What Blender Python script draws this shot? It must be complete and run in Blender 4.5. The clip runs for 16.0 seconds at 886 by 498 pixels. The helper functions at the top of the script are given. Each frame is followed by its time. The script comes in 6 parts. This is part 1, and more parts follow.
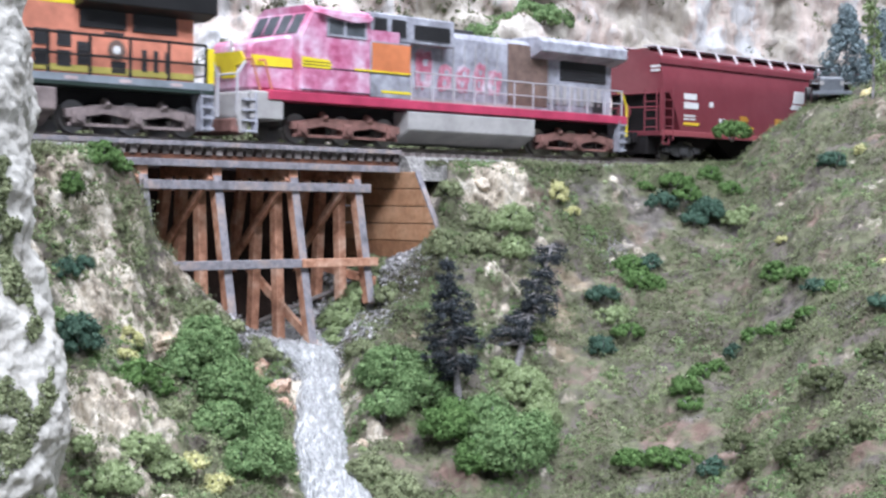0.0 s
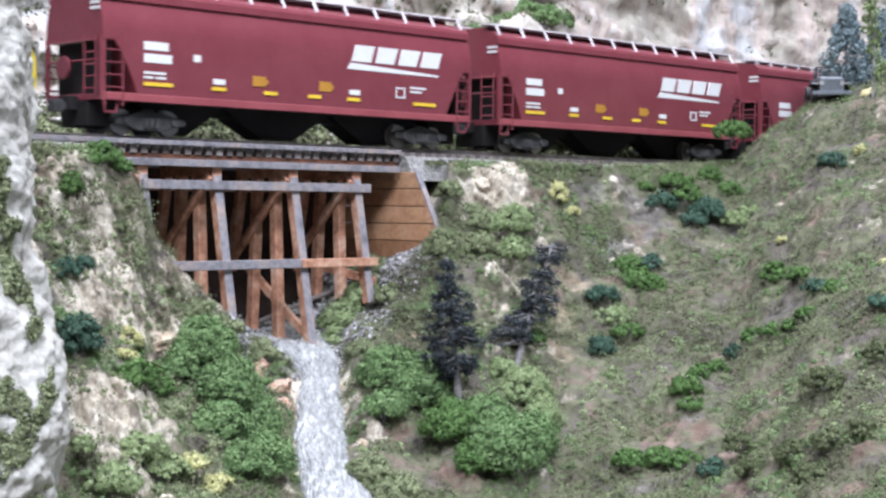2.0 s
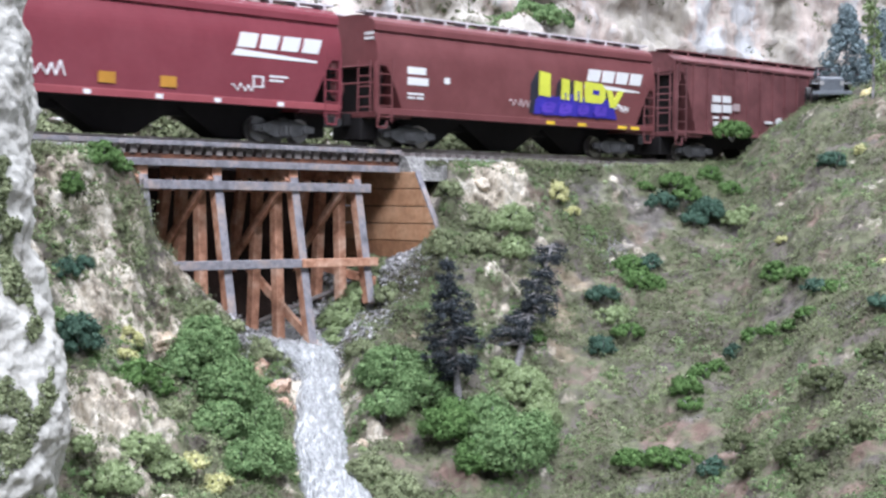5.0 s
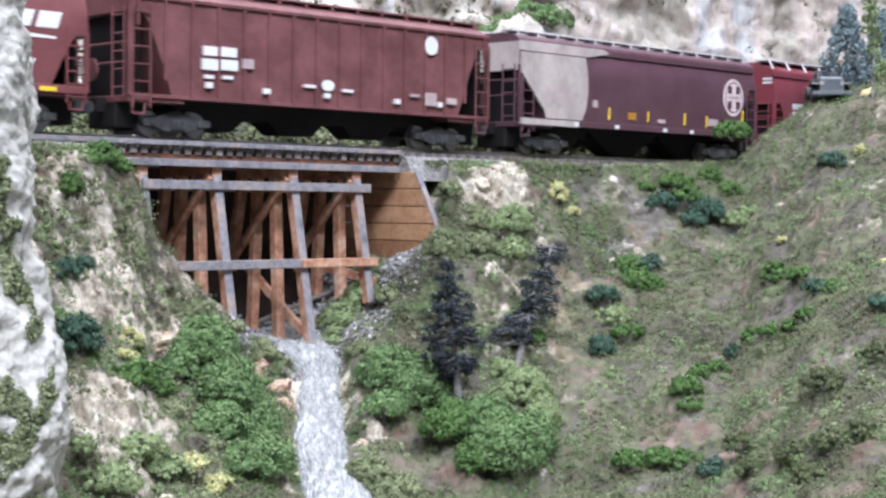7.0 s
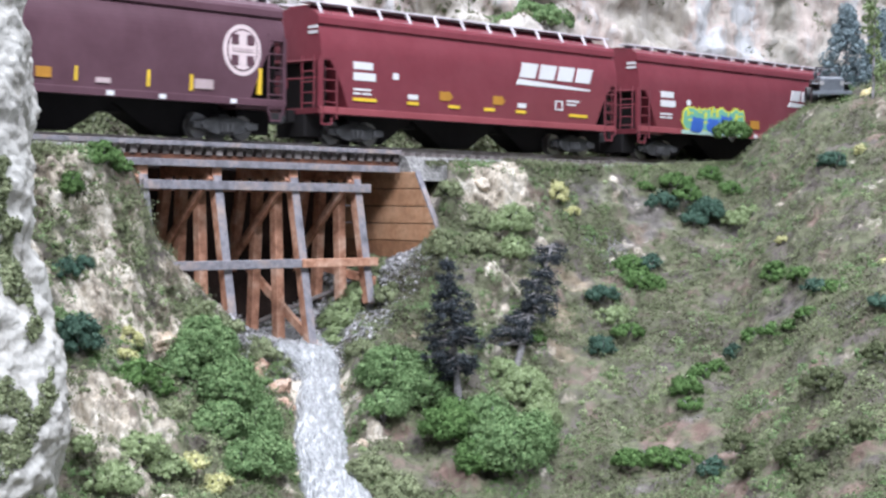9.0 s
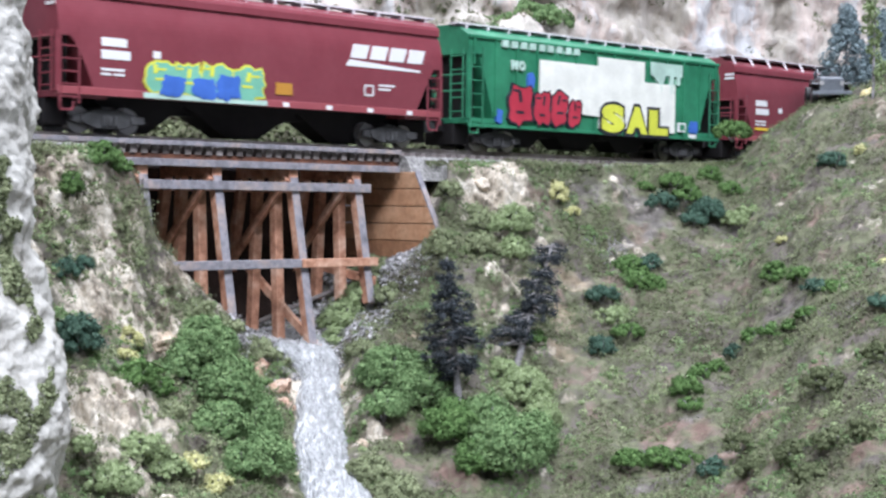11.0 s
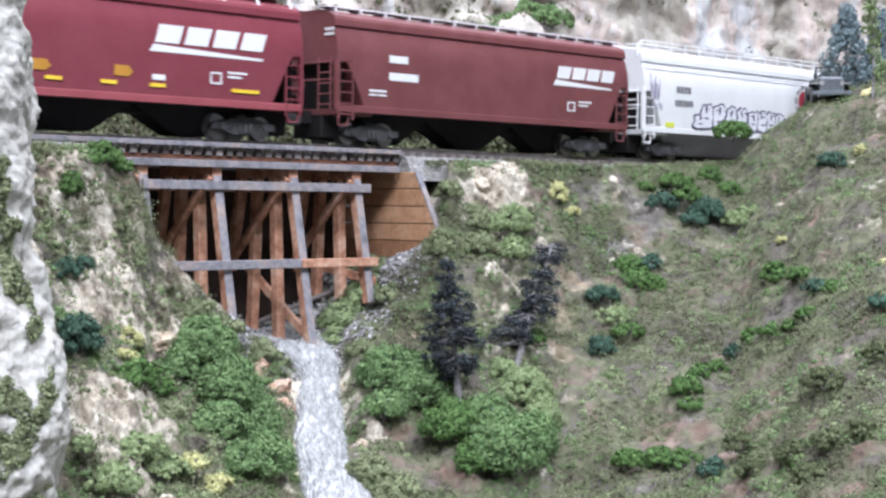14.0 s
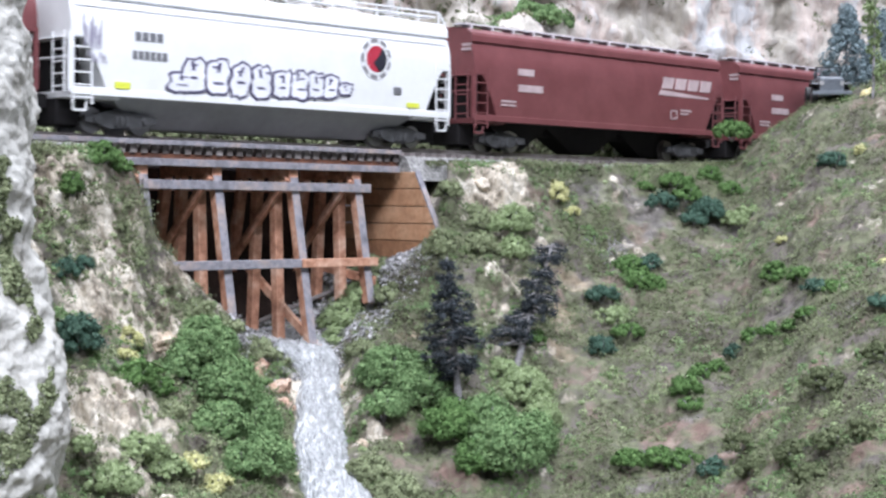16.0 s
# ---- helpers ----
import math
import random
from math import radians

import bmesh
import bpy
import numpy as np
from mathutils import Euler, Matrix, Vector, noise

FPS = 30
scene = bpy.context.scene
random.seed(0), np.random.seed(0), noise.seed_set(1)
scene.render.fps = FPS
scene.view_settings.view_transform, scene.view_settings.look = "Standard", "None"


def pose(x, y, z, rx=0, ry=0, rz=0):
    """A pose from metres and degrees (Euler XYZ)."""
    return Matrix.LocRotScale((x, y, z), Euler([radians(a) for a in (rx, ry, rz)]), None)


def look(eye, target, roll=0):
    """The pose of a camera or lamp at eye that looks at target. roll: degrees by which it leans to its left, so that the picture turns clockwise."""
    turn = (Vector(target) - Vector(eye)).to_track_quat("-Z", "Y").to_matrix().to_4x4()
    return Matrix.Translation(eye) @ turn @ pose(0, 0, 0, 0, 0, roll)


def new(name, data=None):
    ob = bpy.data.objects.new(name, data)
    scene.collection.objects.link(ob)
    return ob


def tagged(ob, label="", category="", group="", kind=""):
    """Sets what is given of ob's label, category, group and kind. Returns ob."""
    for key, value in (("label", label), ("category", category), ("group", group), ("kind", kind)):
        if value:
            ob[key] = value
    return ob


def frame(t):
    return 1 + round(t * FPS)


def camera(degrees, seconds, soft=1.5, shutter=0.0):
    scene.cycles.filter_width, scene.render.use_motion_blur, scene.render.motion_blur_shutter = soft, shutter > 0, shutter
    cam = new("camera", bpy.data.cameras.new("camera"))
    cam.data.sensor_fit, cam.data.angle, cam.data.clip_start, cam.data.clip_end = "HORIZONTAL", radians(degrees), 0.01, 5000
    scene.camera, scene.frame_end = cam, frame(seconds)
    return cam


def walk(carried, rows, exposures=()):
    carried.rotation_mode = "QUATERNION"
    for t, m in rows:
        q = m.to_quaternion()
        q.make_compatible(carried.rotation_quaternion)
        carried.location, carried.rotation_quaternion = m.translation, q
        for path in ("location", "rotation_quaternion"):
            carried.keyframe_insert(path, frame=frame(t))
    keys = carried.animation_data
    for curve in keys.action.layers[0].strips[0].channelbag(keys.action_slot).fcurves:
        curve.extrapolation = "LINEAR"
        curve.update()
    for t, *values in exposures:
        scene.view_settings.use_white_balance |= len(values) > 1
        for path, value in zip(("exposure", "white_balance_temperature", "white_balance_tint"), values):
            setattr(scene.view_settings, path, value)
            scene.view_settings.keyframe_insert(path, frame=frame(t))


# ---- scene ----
import collections
import itertools

# A model railway at HO scale: rail top at z = 0, the track runs along x, the viewer stands at negative y.
MM = 0.001

# ---- camera ----
cam = camera(31.572, 16.0, soft=2.6, shutter=0.25)
EYE = Vector((0.0, -0.4928, -0.0234))
AHEAD = Vector((0.7058, 0.7079, -0.0290))
STAND = look(EYE, EYE + AHEAD, 0.674)
walk(cam, [(0.0, STAND), (16.0, STAND)], exposures=[(0.0, 0.0), (16.0, 0.0)])

# ---- light: a room with white fluorescent panels in the ceiling ----
world = bpy.data.worlds.new("room_air")
scene.world = world
world.use_nodes = True
world.node_tree.nodes["Background"].inputs[0].default_value = (0.9, 0.95, 1.0, 1)
world.node_tree.nodes["Background"].inputs[1].default_value = 0.12


def ceiling_lamp(x, y, z, sx, sy, watts, colour):
    lamp = bpy.data.lights.new("ceiling_lamp", "AREA")
    lamp.shape, lamp.size, lamp.size_y, lamp.energy, lamp.color = "RECTANGLE", sx, sy, watts, colour
    ob = new("ceiling_lamp", lamp)
    ob.matrix_world = pose(x, y, z)
    return ob


ceiling_lamp(-0.5, -1.2, 1.44, 2.4, 0.7, 141, (0.885, 0.935, 1.08))
ceiling_lamp(0.7, 0.15, 1.44, 2.4, 0.5, 42, (0.885, 0.935, 1.08))


# ---- materials ----
def shade(name, stops, scale, rough=0.8, metal=0.0, bump=0.3, fine=4.0, detail=6.0, spec=0.3, by="", island=0.0, rand=0.0, coat=0.0, mottle=0.35):
    """A noise material: a colour ramp over coarse noise, mottled by finer noise, with relief."""
    m = bpy.data.materials.new(name)
    m.use_nodes = True
    nt = m.node_tree
    nd, ln = nt.nodes, nt.links
    bsdf = nd["Principled BSDF"]
    tc = nd.new("ShaderNodeTexCoord")
    n1 = nd.new("ShaderNodeTexNoise")
    n1.inputs["Scale"].default_value, n1.inputs["Detail"].default_value, n1.inputs["Roughness"].default_value = scale, detail, 0.62
    ln.new(tc.outputs["Object"], n1.inputs["Vector"])
    ramp = nd.new("ShaderNodeValToRGB")
    while len(ramp.color_ramp.elements) < len(stops):
        ramp.color_ramp.elements.new(0.5)
    for e, (at, c) in zip(ramp.color_ramp.elements, stops):
        e.position, e.color = at, (*c, 1)
    if island or rand:
        src = nd.new("ShaderNodeNewGeometry").outputs["Random Per Island"] if island else nd.new("ShaderNodeObjectInfo").outputs["Random"]
        mix = nd.new("ShaderNodeMix")
        mix.inputs[0].default_value = island or rand
        ln.new(n1.outputs["Fac"], mix.inputs[2])
        ln.new(src, mix.inputs[3])
        ln.new(mix.outputs[0], ramp.inputs["Fac"])
    else:
        ln.new(n1.outputs["Fac"], ramp.inputs["Fac"])
    n2 = nd.new("ShaderNodeTexNoise")
    n2.inputs["Scale"].default_value, n2.inputs["Detail"].default_value = scale * fine, 5
    ln.new(tc.outputs["Object"], n2.inputs["Vector"])
    mul = nd.new("ShaderNodeMix")
    mul.data_type, mul.blend_type = "RGBA", "OVERLAY"
    mul.inputs[0].default_value = mottle
    ln.new(ramp.outputs["Color"], mul.inputs[6])
    ln.new(n2.outputs["Fac"], mul.inputs[7])
    ln.new(mul.outputs[2], bsdf.inputs["Base Color"])
    bsdf.inputs["Roughness"].default_value, bsdf.inputs["Metallic"].default_value = rough, metal
    bsdf.inputs["Specular IOR Level"].default_value = spec
    bsdf.inputs["Coat Weight"].default_value = coat
    if bump:
        b = nd.new("ShaderNodeBump")
        b.inputs["Strength"].default_value, b.inputs["Distance"].default_value = bump, 1.0 / (scale * fine) * 0.5
        ln.new(n2.outputs["Fac"], b.inputs["Height"])
        ln.new(b.outputs["Normal"], bsdf.inputs["Normal"])
    return m


def paint(name, c, rough=0.42, dirt=0.12, bump=0.0, scale=60.0, metal=0.0, spec=0.4):
    """Model paint: one colour with slight dusting."""
    lo = tuple(v * (1 - dirt) for v in c)
    hi = tuple(min(1, v * (1 + dirt * 0.6) + 0.006) for v in c)
    return shade(name, [(0.35, lo), (0.65, hi)], scale, rough, metal, bump, 6.0, 4.0, spec, mottle=0.08 + dirt * 0.5)


def ground_material():
    """Soil and rubble, giving way to bare tan rock where the mesh attribute says so."""
    m = shade("ground_cover", [(0.30, (0.060, 0.052, 0.046)), (0.40, (0.120, 0.102, 0.090)), (0.47, (0.090, 0.090, 0.058)), (0.54, (0.125, 0.130, 0.078)), (0.60, (0.130, 0.108, 0.085)), (0.66, (0.150, 0.113, 0.088)), (0.76, (0.18, 0.165, 0.122))], 60, 0.95, bump=0.9)
    nt = m.node_tree
    nd, ln = nt.nodes, nt.links
    bsdf = nd["Principled BSDF"]
    soil = bsdf.inputs["Base Color"].links[0].from_socket
    tc = nd.new("ShaderNodeTexCoord")
    n = nd.new("ShaderNodeTexNoise")
    n.inputs["Scale"].default_value, n.inputs["Detail"].default_value, n.inputs["Roughness"].default_value = 75, 9, 0.65
    ln.new(tc.outputs["Object"], n.inputs["Vector"])
    ramp = nd.new("ShaderNodeValToRGB")
    stops = [(0.30, (0.08, 0.068, 0.05)), (0.38, (0.20, 0.165, 0.125)), (0.45, (0.39, 0.34, 0.27)), (0.55, (0.51, 0.46, 0.38)), (0.70, (0.60, 0.56, 0.495))]
    while len(ramp.color_ramp.elements) < len(stops):
        ramp.color_ramp.elements.new(0.5)
    for e, (at, c) in zip(ramp.color_ramp.elements, stops):
        e.position, e.color = at, (*c, 1)
    ln.new(n.outputs["Fac"], ramp.inputs["Fac"])
    att = nd.new("ShaderNodeAttribute")
    att.attribute_name = "bare"
    add = nd.new("ShaderNodeMath")
    add.operation = "MULTIPLY_ADD"
    n3 = nd.new("ShaderNodeTexNoise")
    n3.inputs["Scale"].default_value, n3.inputs["Detail"].default_value = 160, 6
    ln.new(tc.outputs["Object"], n3.inputs["Vector"])
    ln.new(n3.outputs["Fac"], add.inputs[0])
    add.inputs[1].default_value = 1.1
    ln.new(att.outputs["Fac"], add.inputs[2])
    cut = nd.new("ShaderNodeMapRange")
    cut.inputs["From Min"].default_value, cut.inputs["From Max"].default_value = 0.62, 0.78
    ln.new(add.outputs[0], cut.inputs["Value"])
    for kind, dark, mid, pale in (("grey", (0.070, 0.062, 0.056), (0.122, 0.110, 0.100), (0.20, 0.183, 0.168)), ("straw", (0.12, 0.092, 0.060), (0.225, 0.18, 0.125), (0.36, 0.305, 0.225)), ("red", (0.085, 0.056, 0.045), (0.155, 0.104, 0.084), (0.25, 0.185, 0.155))):
        tone = nd.new("ShaderNodeValToRGB")
        tone.color_ramp.elements.new(0.5)
        for e, (at, c) in zip(tone.color_ramp.elements, ((0.34, dark), (0.5, mid), (0.66, pale))):
            e.position, e.color = at, (*c, 1)
        ln.new(n.outputs["Fac"], tone.inputs["Fac"])
        where = nd.new("ShaderNodeAttribute")
        where.attribute_name = kind
        edge = nd.new("ShaderNodeMath")
        edge.operation = "ADD"
        ln.new(where.outputs["Fac"], edge.inputs[0])
        ln.new(n3.outputs["Fac"], edge.inputs[1])
        fade = nd.new("ShaderNodeMapRange")
        fade.inputs["From Min"].default_value, fade.inputs["From Max"].default_value = 0.86, 1.16
        ln.new(edge.outputs[0], fade.inputs["Value"])
        over = nd.new("ShaderNodeMix")
        over.data_type = "RGBA"
        ln.new(fade.outputs["Result"], over.inputs[0])
        ln.new(soil, over.inputs[6])
        ln.new(tone.outputs["Color"], over.inputs[7])
        soil = over.outputs[2]
    mix = nd.new("ShaderNodeMix")
    mix.data_type = "RGBA"
    ln.new(cut.outputs["Result"], mix.inputs[0])
    ln.new(soil, mix.inputs[6])
    vor = nd.new("ShaderNodeTexVoronoi")
    vor.feature = "DISTANCE_TO_EDGE"
    vor.inputs["Scale"].default_value = 130
    warp = nd.new("ShaderNodeMix")
    warp.data_type, warp.blend_type = "RGBA", "ADD"
    warp.inputs[0].default_value = 0.02
    ln.new(tc.outputs["Object"], warp.inputs[6])
    ln.new(n3.outputs["Color"], warp.inputs[7])
    ln.new(warp.outputs[2], vor.inputs["Vector"])
    crack = nd.new("ShaderNodeMapRange")
    crack.inputs["From Max"].default_value, crack.inputs["To Min"].default_value = 0.10, 0.45
    ln.new(vor.outputs["Distance"], crack.inputs["Value"])
    veined = nd.new("ShaderNodeMix")
    veined.data_type, veined.blend_type = "RGBA", "MULTIPLY"
    veined.inputs[0].default_value = 0.75
    ln.new(ramp.outputs["Color"], veined.inputs[6])
    ln.new(crack.outputs["Result"], veined.inputs[7])
    ln.new(veined.outputs[2], mix.inputs[7])
    ln.new(mix.outputs[2], bsdf.inputs["Base Color"])
    return m


M_ground = ground_material()
M_rock = shade("tan_rock", [(0.28, (0.14, 0.10, 0.07)), (0.42, (0.38, 0.30, 0.22)), (0.55, (0.52, 0.45, 0.36)), (0.72, (0.62, 0.57, 0.50))], 90, 0.9, bump=0.9)
M_white_rock = shade("white_rock", [(0.28, (0.09, 0.085, 0.07)), (0.37, (0.25, 0.235, 0.205)), (0.46, (0.42, 0.405, 0.37)), (0.75, (0.54, 0.53, 0.49))], 95, 0.85, bump=0.8, detail=10, fine=5)
M_cliff = shade("layered_cliff", [(0.26, (0.15, 0.14, 0.11)), (0.36, (0.33, 0.30, 0.25)), (0.45, (0.45, 0.415, 0.37)), (0.52, (0.475, 0.395, 0.35)), (0.57, (0.475, 0.465, 0.455)), (0.72, (0.50, 0.52, 0.555))], 17, 0.85, bump=0.9, fine=9, detail=12, mottle=0.4)
M_room = shade("room_paint", [(0.3, (0.40, 0.41, 0.43)), (0.7, (0.46, 0.47, 0.49))], 2, 0.9, bump=0.0)
M_ballast = shade("grey_ballast", [(0.3, (0.10, 0.10, 0.10)), (0.5, (0.26, 0.25, 0.24)), (0.7, (0.42, 0.41, 0.39))], 700, 0.9, bump=1.0, fine=2.0)
M_rail = shade("rail_steel", [(0.3, (0.16, 0.13, 0.12)), (0.7, (0.30, 0.28, 0.27))], 200, 0.4, 0.7, bump=0.1)
M_tie = shade("weathered_tie", [(0.3, (0.10, 0.085, 0.08)), (0.7, (0.24, 0.21, 0.20))], 300, 0.85, bump=0.4, rand=0.5)
M_wood_grey = shade("grey_weathered_timber", [(0.3, (0.14, 0.135, 0.15)), (0.5, (0.23, 0.22, 0.24)), (0.7, (0.33, 0.26, 0.23))], 120, 0.75, bump=0.4)
M_wood_red = shade("red_brown_timber", [(0.3, (0.22, 0.10, 0.062)), (0.5, (0.44, 0.225, 0.145)), (0.7, (0.58, 0.39, 0.29))], 110, 0.7, bump=0.3)
# red-brown timber with the shade below the deck put into its tones
M_wood_shaded = shade("shaded_dark_timber", [(0.3, (0.05, 0.025, 0.018)), (0.5, (0.12, 0.05, 0.03)), (0.7, (0.20, 0.085, 0.05))], 130, 0.7, bump=0.3)
# near-black brown that stands in for the deep shade behind the trestle
M_gully_shade = shade("gully_shade_brown", [(0.3, (0.016, 0.010, 0.008)), (0.7, (0.045, 0.026, 0.020))], 130, 0.85, bump=0.2)
M_wood_plank = shade("brown_plank", [(0.3, (0.26, 0.13, 0.07)), (0.5, (0.38, 0.20, 0.11)), (0.7, (0.46, 0.27, 0.16))], 120, 0.7, bump=0.3, rand=0.35)
M_water = shade("foaming_water", [(0.30, (0.155, 0.16, 0.16)), (0.45, (0.235, 0.24, 0.24)), (0.55, (0.30, 0.305, 0.305)), (0.66, (0.42, 0.425, 0.425)), (0.78, (0.62, 0.62, 0.62))], 420, 0.16, bump=0.45, spec=0.6, fine=3, detail=9, mottle=0.5)
def stretch(m, turn, sx, sy, sz=1.0):
    """Draws a material's noise out along one level direction."""
    nt = m.node_tree
    mp = nt.nodes.new("ShaderNodeMapping")
    mp.vector_type = "TEXTURE"
    mp.inputs["Rotation"].default_value, mp.inputs["Scale"].default_value = (0, 0, turn), (sx, sy, sz)
    tc = next(n for n in nt.nodes if n.type == "TEX_COORD")
    nt.links.new(tc.outputs["Object"], mp.inputs["Vector"])
    for n in nt.nodes:
        if n.type == "TEX_NOISE":
            nt.links.new(mp.outputs["Vector"], n.inputs["Vector"])


stretch(M_water, math.radians(52), 4.0, 0.9)
stretch(M_cliff, 0.6, 0.8, 0.8, 2.2)
M_leaf = shade("green_foliage", [(0.1, (0.042, 0.085, 0.026)), (0.5, (0.078, 0.142, 0.046)), (0.9, (0.145, 0.23, 0.085))], 260, 0.9, bump=0.0, island=0.55, spec=0.1)
M_leaf_grey = shade("dusty_green_foliage", [(0.1, (0.062, 0.112, 0.044)), (0.5, (0.125, 0.20, 0.084)), (0.9, (0.24, 0.33, 0.155))], 260, 0.9, bump=0.0, island=0.5, spec=0.1)
M_leaf_light = shade("light_green_foliage", [(0.1, (0.14, 0.185, 0.085)), (0.5, (0.22, 0.28, 0.135)), (0.9, (0.34, 0.40, 0.23))], 300, 0.9, bump=0.0, island=0.5, spec=0.1)
M_leaf_dark = shade("dark_green_foliage", [(0.1, (0.03, 0.06, 0.045)), (0.5, (0.052, 0.098, 0.070)), (0.9, (0.10, 0.16, 0.115))], 300, 0.9, bump=0.0, island=0.55, spec=0.1)
M_leaf_yellow = shade("yellow_foliage", [(0.1, (0.30, 0.30, 0.12)), (0.5, (0.45, 0.44, 0.20)), (0.9, (0.60, 0.58, 0.33))], 300, 0.9, bump=0.0, island=0.7, spec=0.1)
M_turf = shade("mixed_turf", [(0.24, (0.066, 0.058, 0.046)), (0.36, (0.108, 0.096, 0.074)), (0.45, (0.088, 0.096, 0.054)), (0.54, (0.122, 0.142, 0.078)), (0.64, (0.18, 0.20, 0.112)), (0.78, (0.27, 0.275, 0.175))], 45, 0.95, bump=0.0, island=0.22, spec=0.05)
M_brush = shade("olive_brush", [(0.24, (0.105, 0.110, 0.066)), (0.42, (0.155, 0.175, 0.098)), (0.56, (0.20, 0.235, 0.128)), (0.75, (0.30, 0.315, 0.19))], 90, 0.95, bump=0.0, island=0.30, spec=0.05)
M_drab = shade("drab_olive_foliage", [(0.1, (0.052, 0.062, 0.034)), (0.5, (0.095, 0.112, 0.058)), (0.9, (0.17, 0.185, 0.105))], 200, 0.95, bump=0.0, island=0.5, spec=0.05)
M_needle = shade("dark_needles", [(0.1, (0.014, 0.018, 0.020)), (0.5, (0.030, 0.036, 0.040)), (0.9, (0.075, 0.085, 0.095))], 300, 0.9, bump=0.0, island=0.6, spec=0.1)
M_bark = shade("grey_bark", [(0.3, (0.12, 0.11, 0.11)), (0.7, (0.28, 0.27, 0.27))], 300, 0.9, bump=0.5)
M_red = paint("mineral_red_paint", (0.188, 0.040, 0.052), rough=0.24, dirt=0.05, spec=0.7)
M_red_sill = paint("sill_red_paint", (0.27, 0.065, 0.075), rough=0.35)
M_brown = paint("brown_red_paint", (0.16, 0.060, 0.062), rough=0.5, dirt=0.3)
M_brown_new = paint("oxide_brown_paint", (0.158, 0.050, 0.052), rough=0.38, spec=0.5)
M_plum = paint("plum_brown_paint", (0.098, 0.046, 0.060), rough=0.42)
M_tan = paint("faded_tan_paint", (0.44, 0.38, 0.36), rough=0.6, dirt=0.2)
M_green = paint("bright_green_paint", (0.025, 0.185, 0.095), rough=0.45, dirt=0.25)
M_white = paint("white_paint", (0.70, 0.70, 0.70), rough=0.4, dirt=0.04)
M_mark = paint("white_lettering", (0.68, 0.68, 0.68), rough=0.5, dirt=0.04)
M_mark_faded = paint("faded_lettering", (0.46, 0.36, 0.36), rough=0.6, dirt=0.2)
M_yellow = paint("yellow_marking", (0.75, 0.50, 0.04), rough=0.5)
M_ochre = paint("ochre_marking", (0.42, 0.20, 0.03), rough=0.5)
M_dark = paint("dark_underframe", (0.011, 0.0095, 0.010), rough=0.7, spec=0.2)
M_black = paint("black_paint", (0.010, 0.010, 0.011), rough=0.5)
M_truck = paint("grimy_truck", (0.045, 0.045, 0.046), rough=0.55, dirt=0.4, scale=300)
M_wheel = paint("bare_wheel_metal", (0.35, 0.34, 0.33), rough=0.35, metal=0.9)
M_walk = paint("galvanised_walkway", (0.62, 0.58, 0.60), rough=0.5, metal=0.0)


# ---- mesh helpers; sizes in millimetres ----
def box(bm, x0, x1, y0, y1, z0, z1):
    v = [bm.verts.new((x, y, z)) for x in (x0, x1) for y in (y0, y1) for z in (z0, z1)]
    for f in ((0, 1, 3, 2), (4, 6, 7, 5), (0, 4, 5, 1), (2, 3, 7, 6), (0, 2, 6, 4), (1, 5, 7, 3)):
        bm.faces.new([v[i] for i in f])
    return v


def prism(bm, poly, y0, y1):
    """A polygon of (x, z) drawn out from y0 to y1."""
    a = [bm.verts.new((x, y0, z)) for x, z in poly]
    b = [bm.verts.new((x, y1, z)) for x, z in poly]
    bm.faces.new(a)
    bm.faces.new(b[::-1])
    for i in range(len(poly)):
        j = (i + 1) % len(poly)
        bm.faces.new((a[i], b[i], b[j], a[j]))


def long_prism(bm, poly, x0, x1):
    """A polygon of (y, z) drawn out along x."""
    a = [bm.verts.new((x0, y, z)) for y, z in poly]
    b = [bm.verts.new((x1, y, z)) for y, z in poly]
    bm.faces.new(a[::-1])
    bm.faces.new(b)
    for i in range(len(poly)):
        j = (i + 1) % len(poly)
        bm.faces.new((a[i], a[j], b[j], b[i]))


def rod(bm, a, b, r, n=6, r2=None):
    a, b = Vector(a), Vector(b)
    q = (b - a).to_track_quat("Z", "Y")
    r2 = r if r2 is None else r2
    lo = [bm.verts.new(a + q @ Vector((r * math.cos(i * math.tau / n), r * math.sin(i * math.tau / n), 0))) for i in range(n)]
    hi = [bm.verts.new(b + q @ Vector((r2 * math.cos(i * math.tau / n), r2 * math.sin(i * math.tau / n), 0))) for i in range(n)]
    for i in range(n):
        j = (i + 1) % n
        bm.faces.new((lo[i], lo[j], hi[j], hi[i]))
    bm.faces.new(lo[::-1])
    bm.faces.new(hi)


def beam(bm, a, b, w, h):
    """A square timber from a to b, w across y or x, h the other way."""
    a, b = Vector(a), Vector(b)
    d = (b - a).normalized()
    side = Vector((1, 0, 0)) if abs(d.x) < 0.7 else Vector((0, 1, 0))
    side = (side - d * side.dot(d)).normalized()
    up = d.cross(side)
    lo = [bm.verts.new(a + side * w / 2 * i + up * h / 2 * j) for i, j in ((-1, -1), (1, -1), (1, 1), (-1, 1))]
    hi = [bm.verts.new(b + side * w / 2 * i + up * h / 2 * j) for i, j in ((-1, -1), (1, -1), (1, 1), (-1, 1))]
    for i in range(4):
        j = (i + 1) % 4
        bm.faces.new((lo[i], lo[j], hi[j], hi[i]))
    bm.faces.new(lo[::-1])
    bm.faces.new(hi)


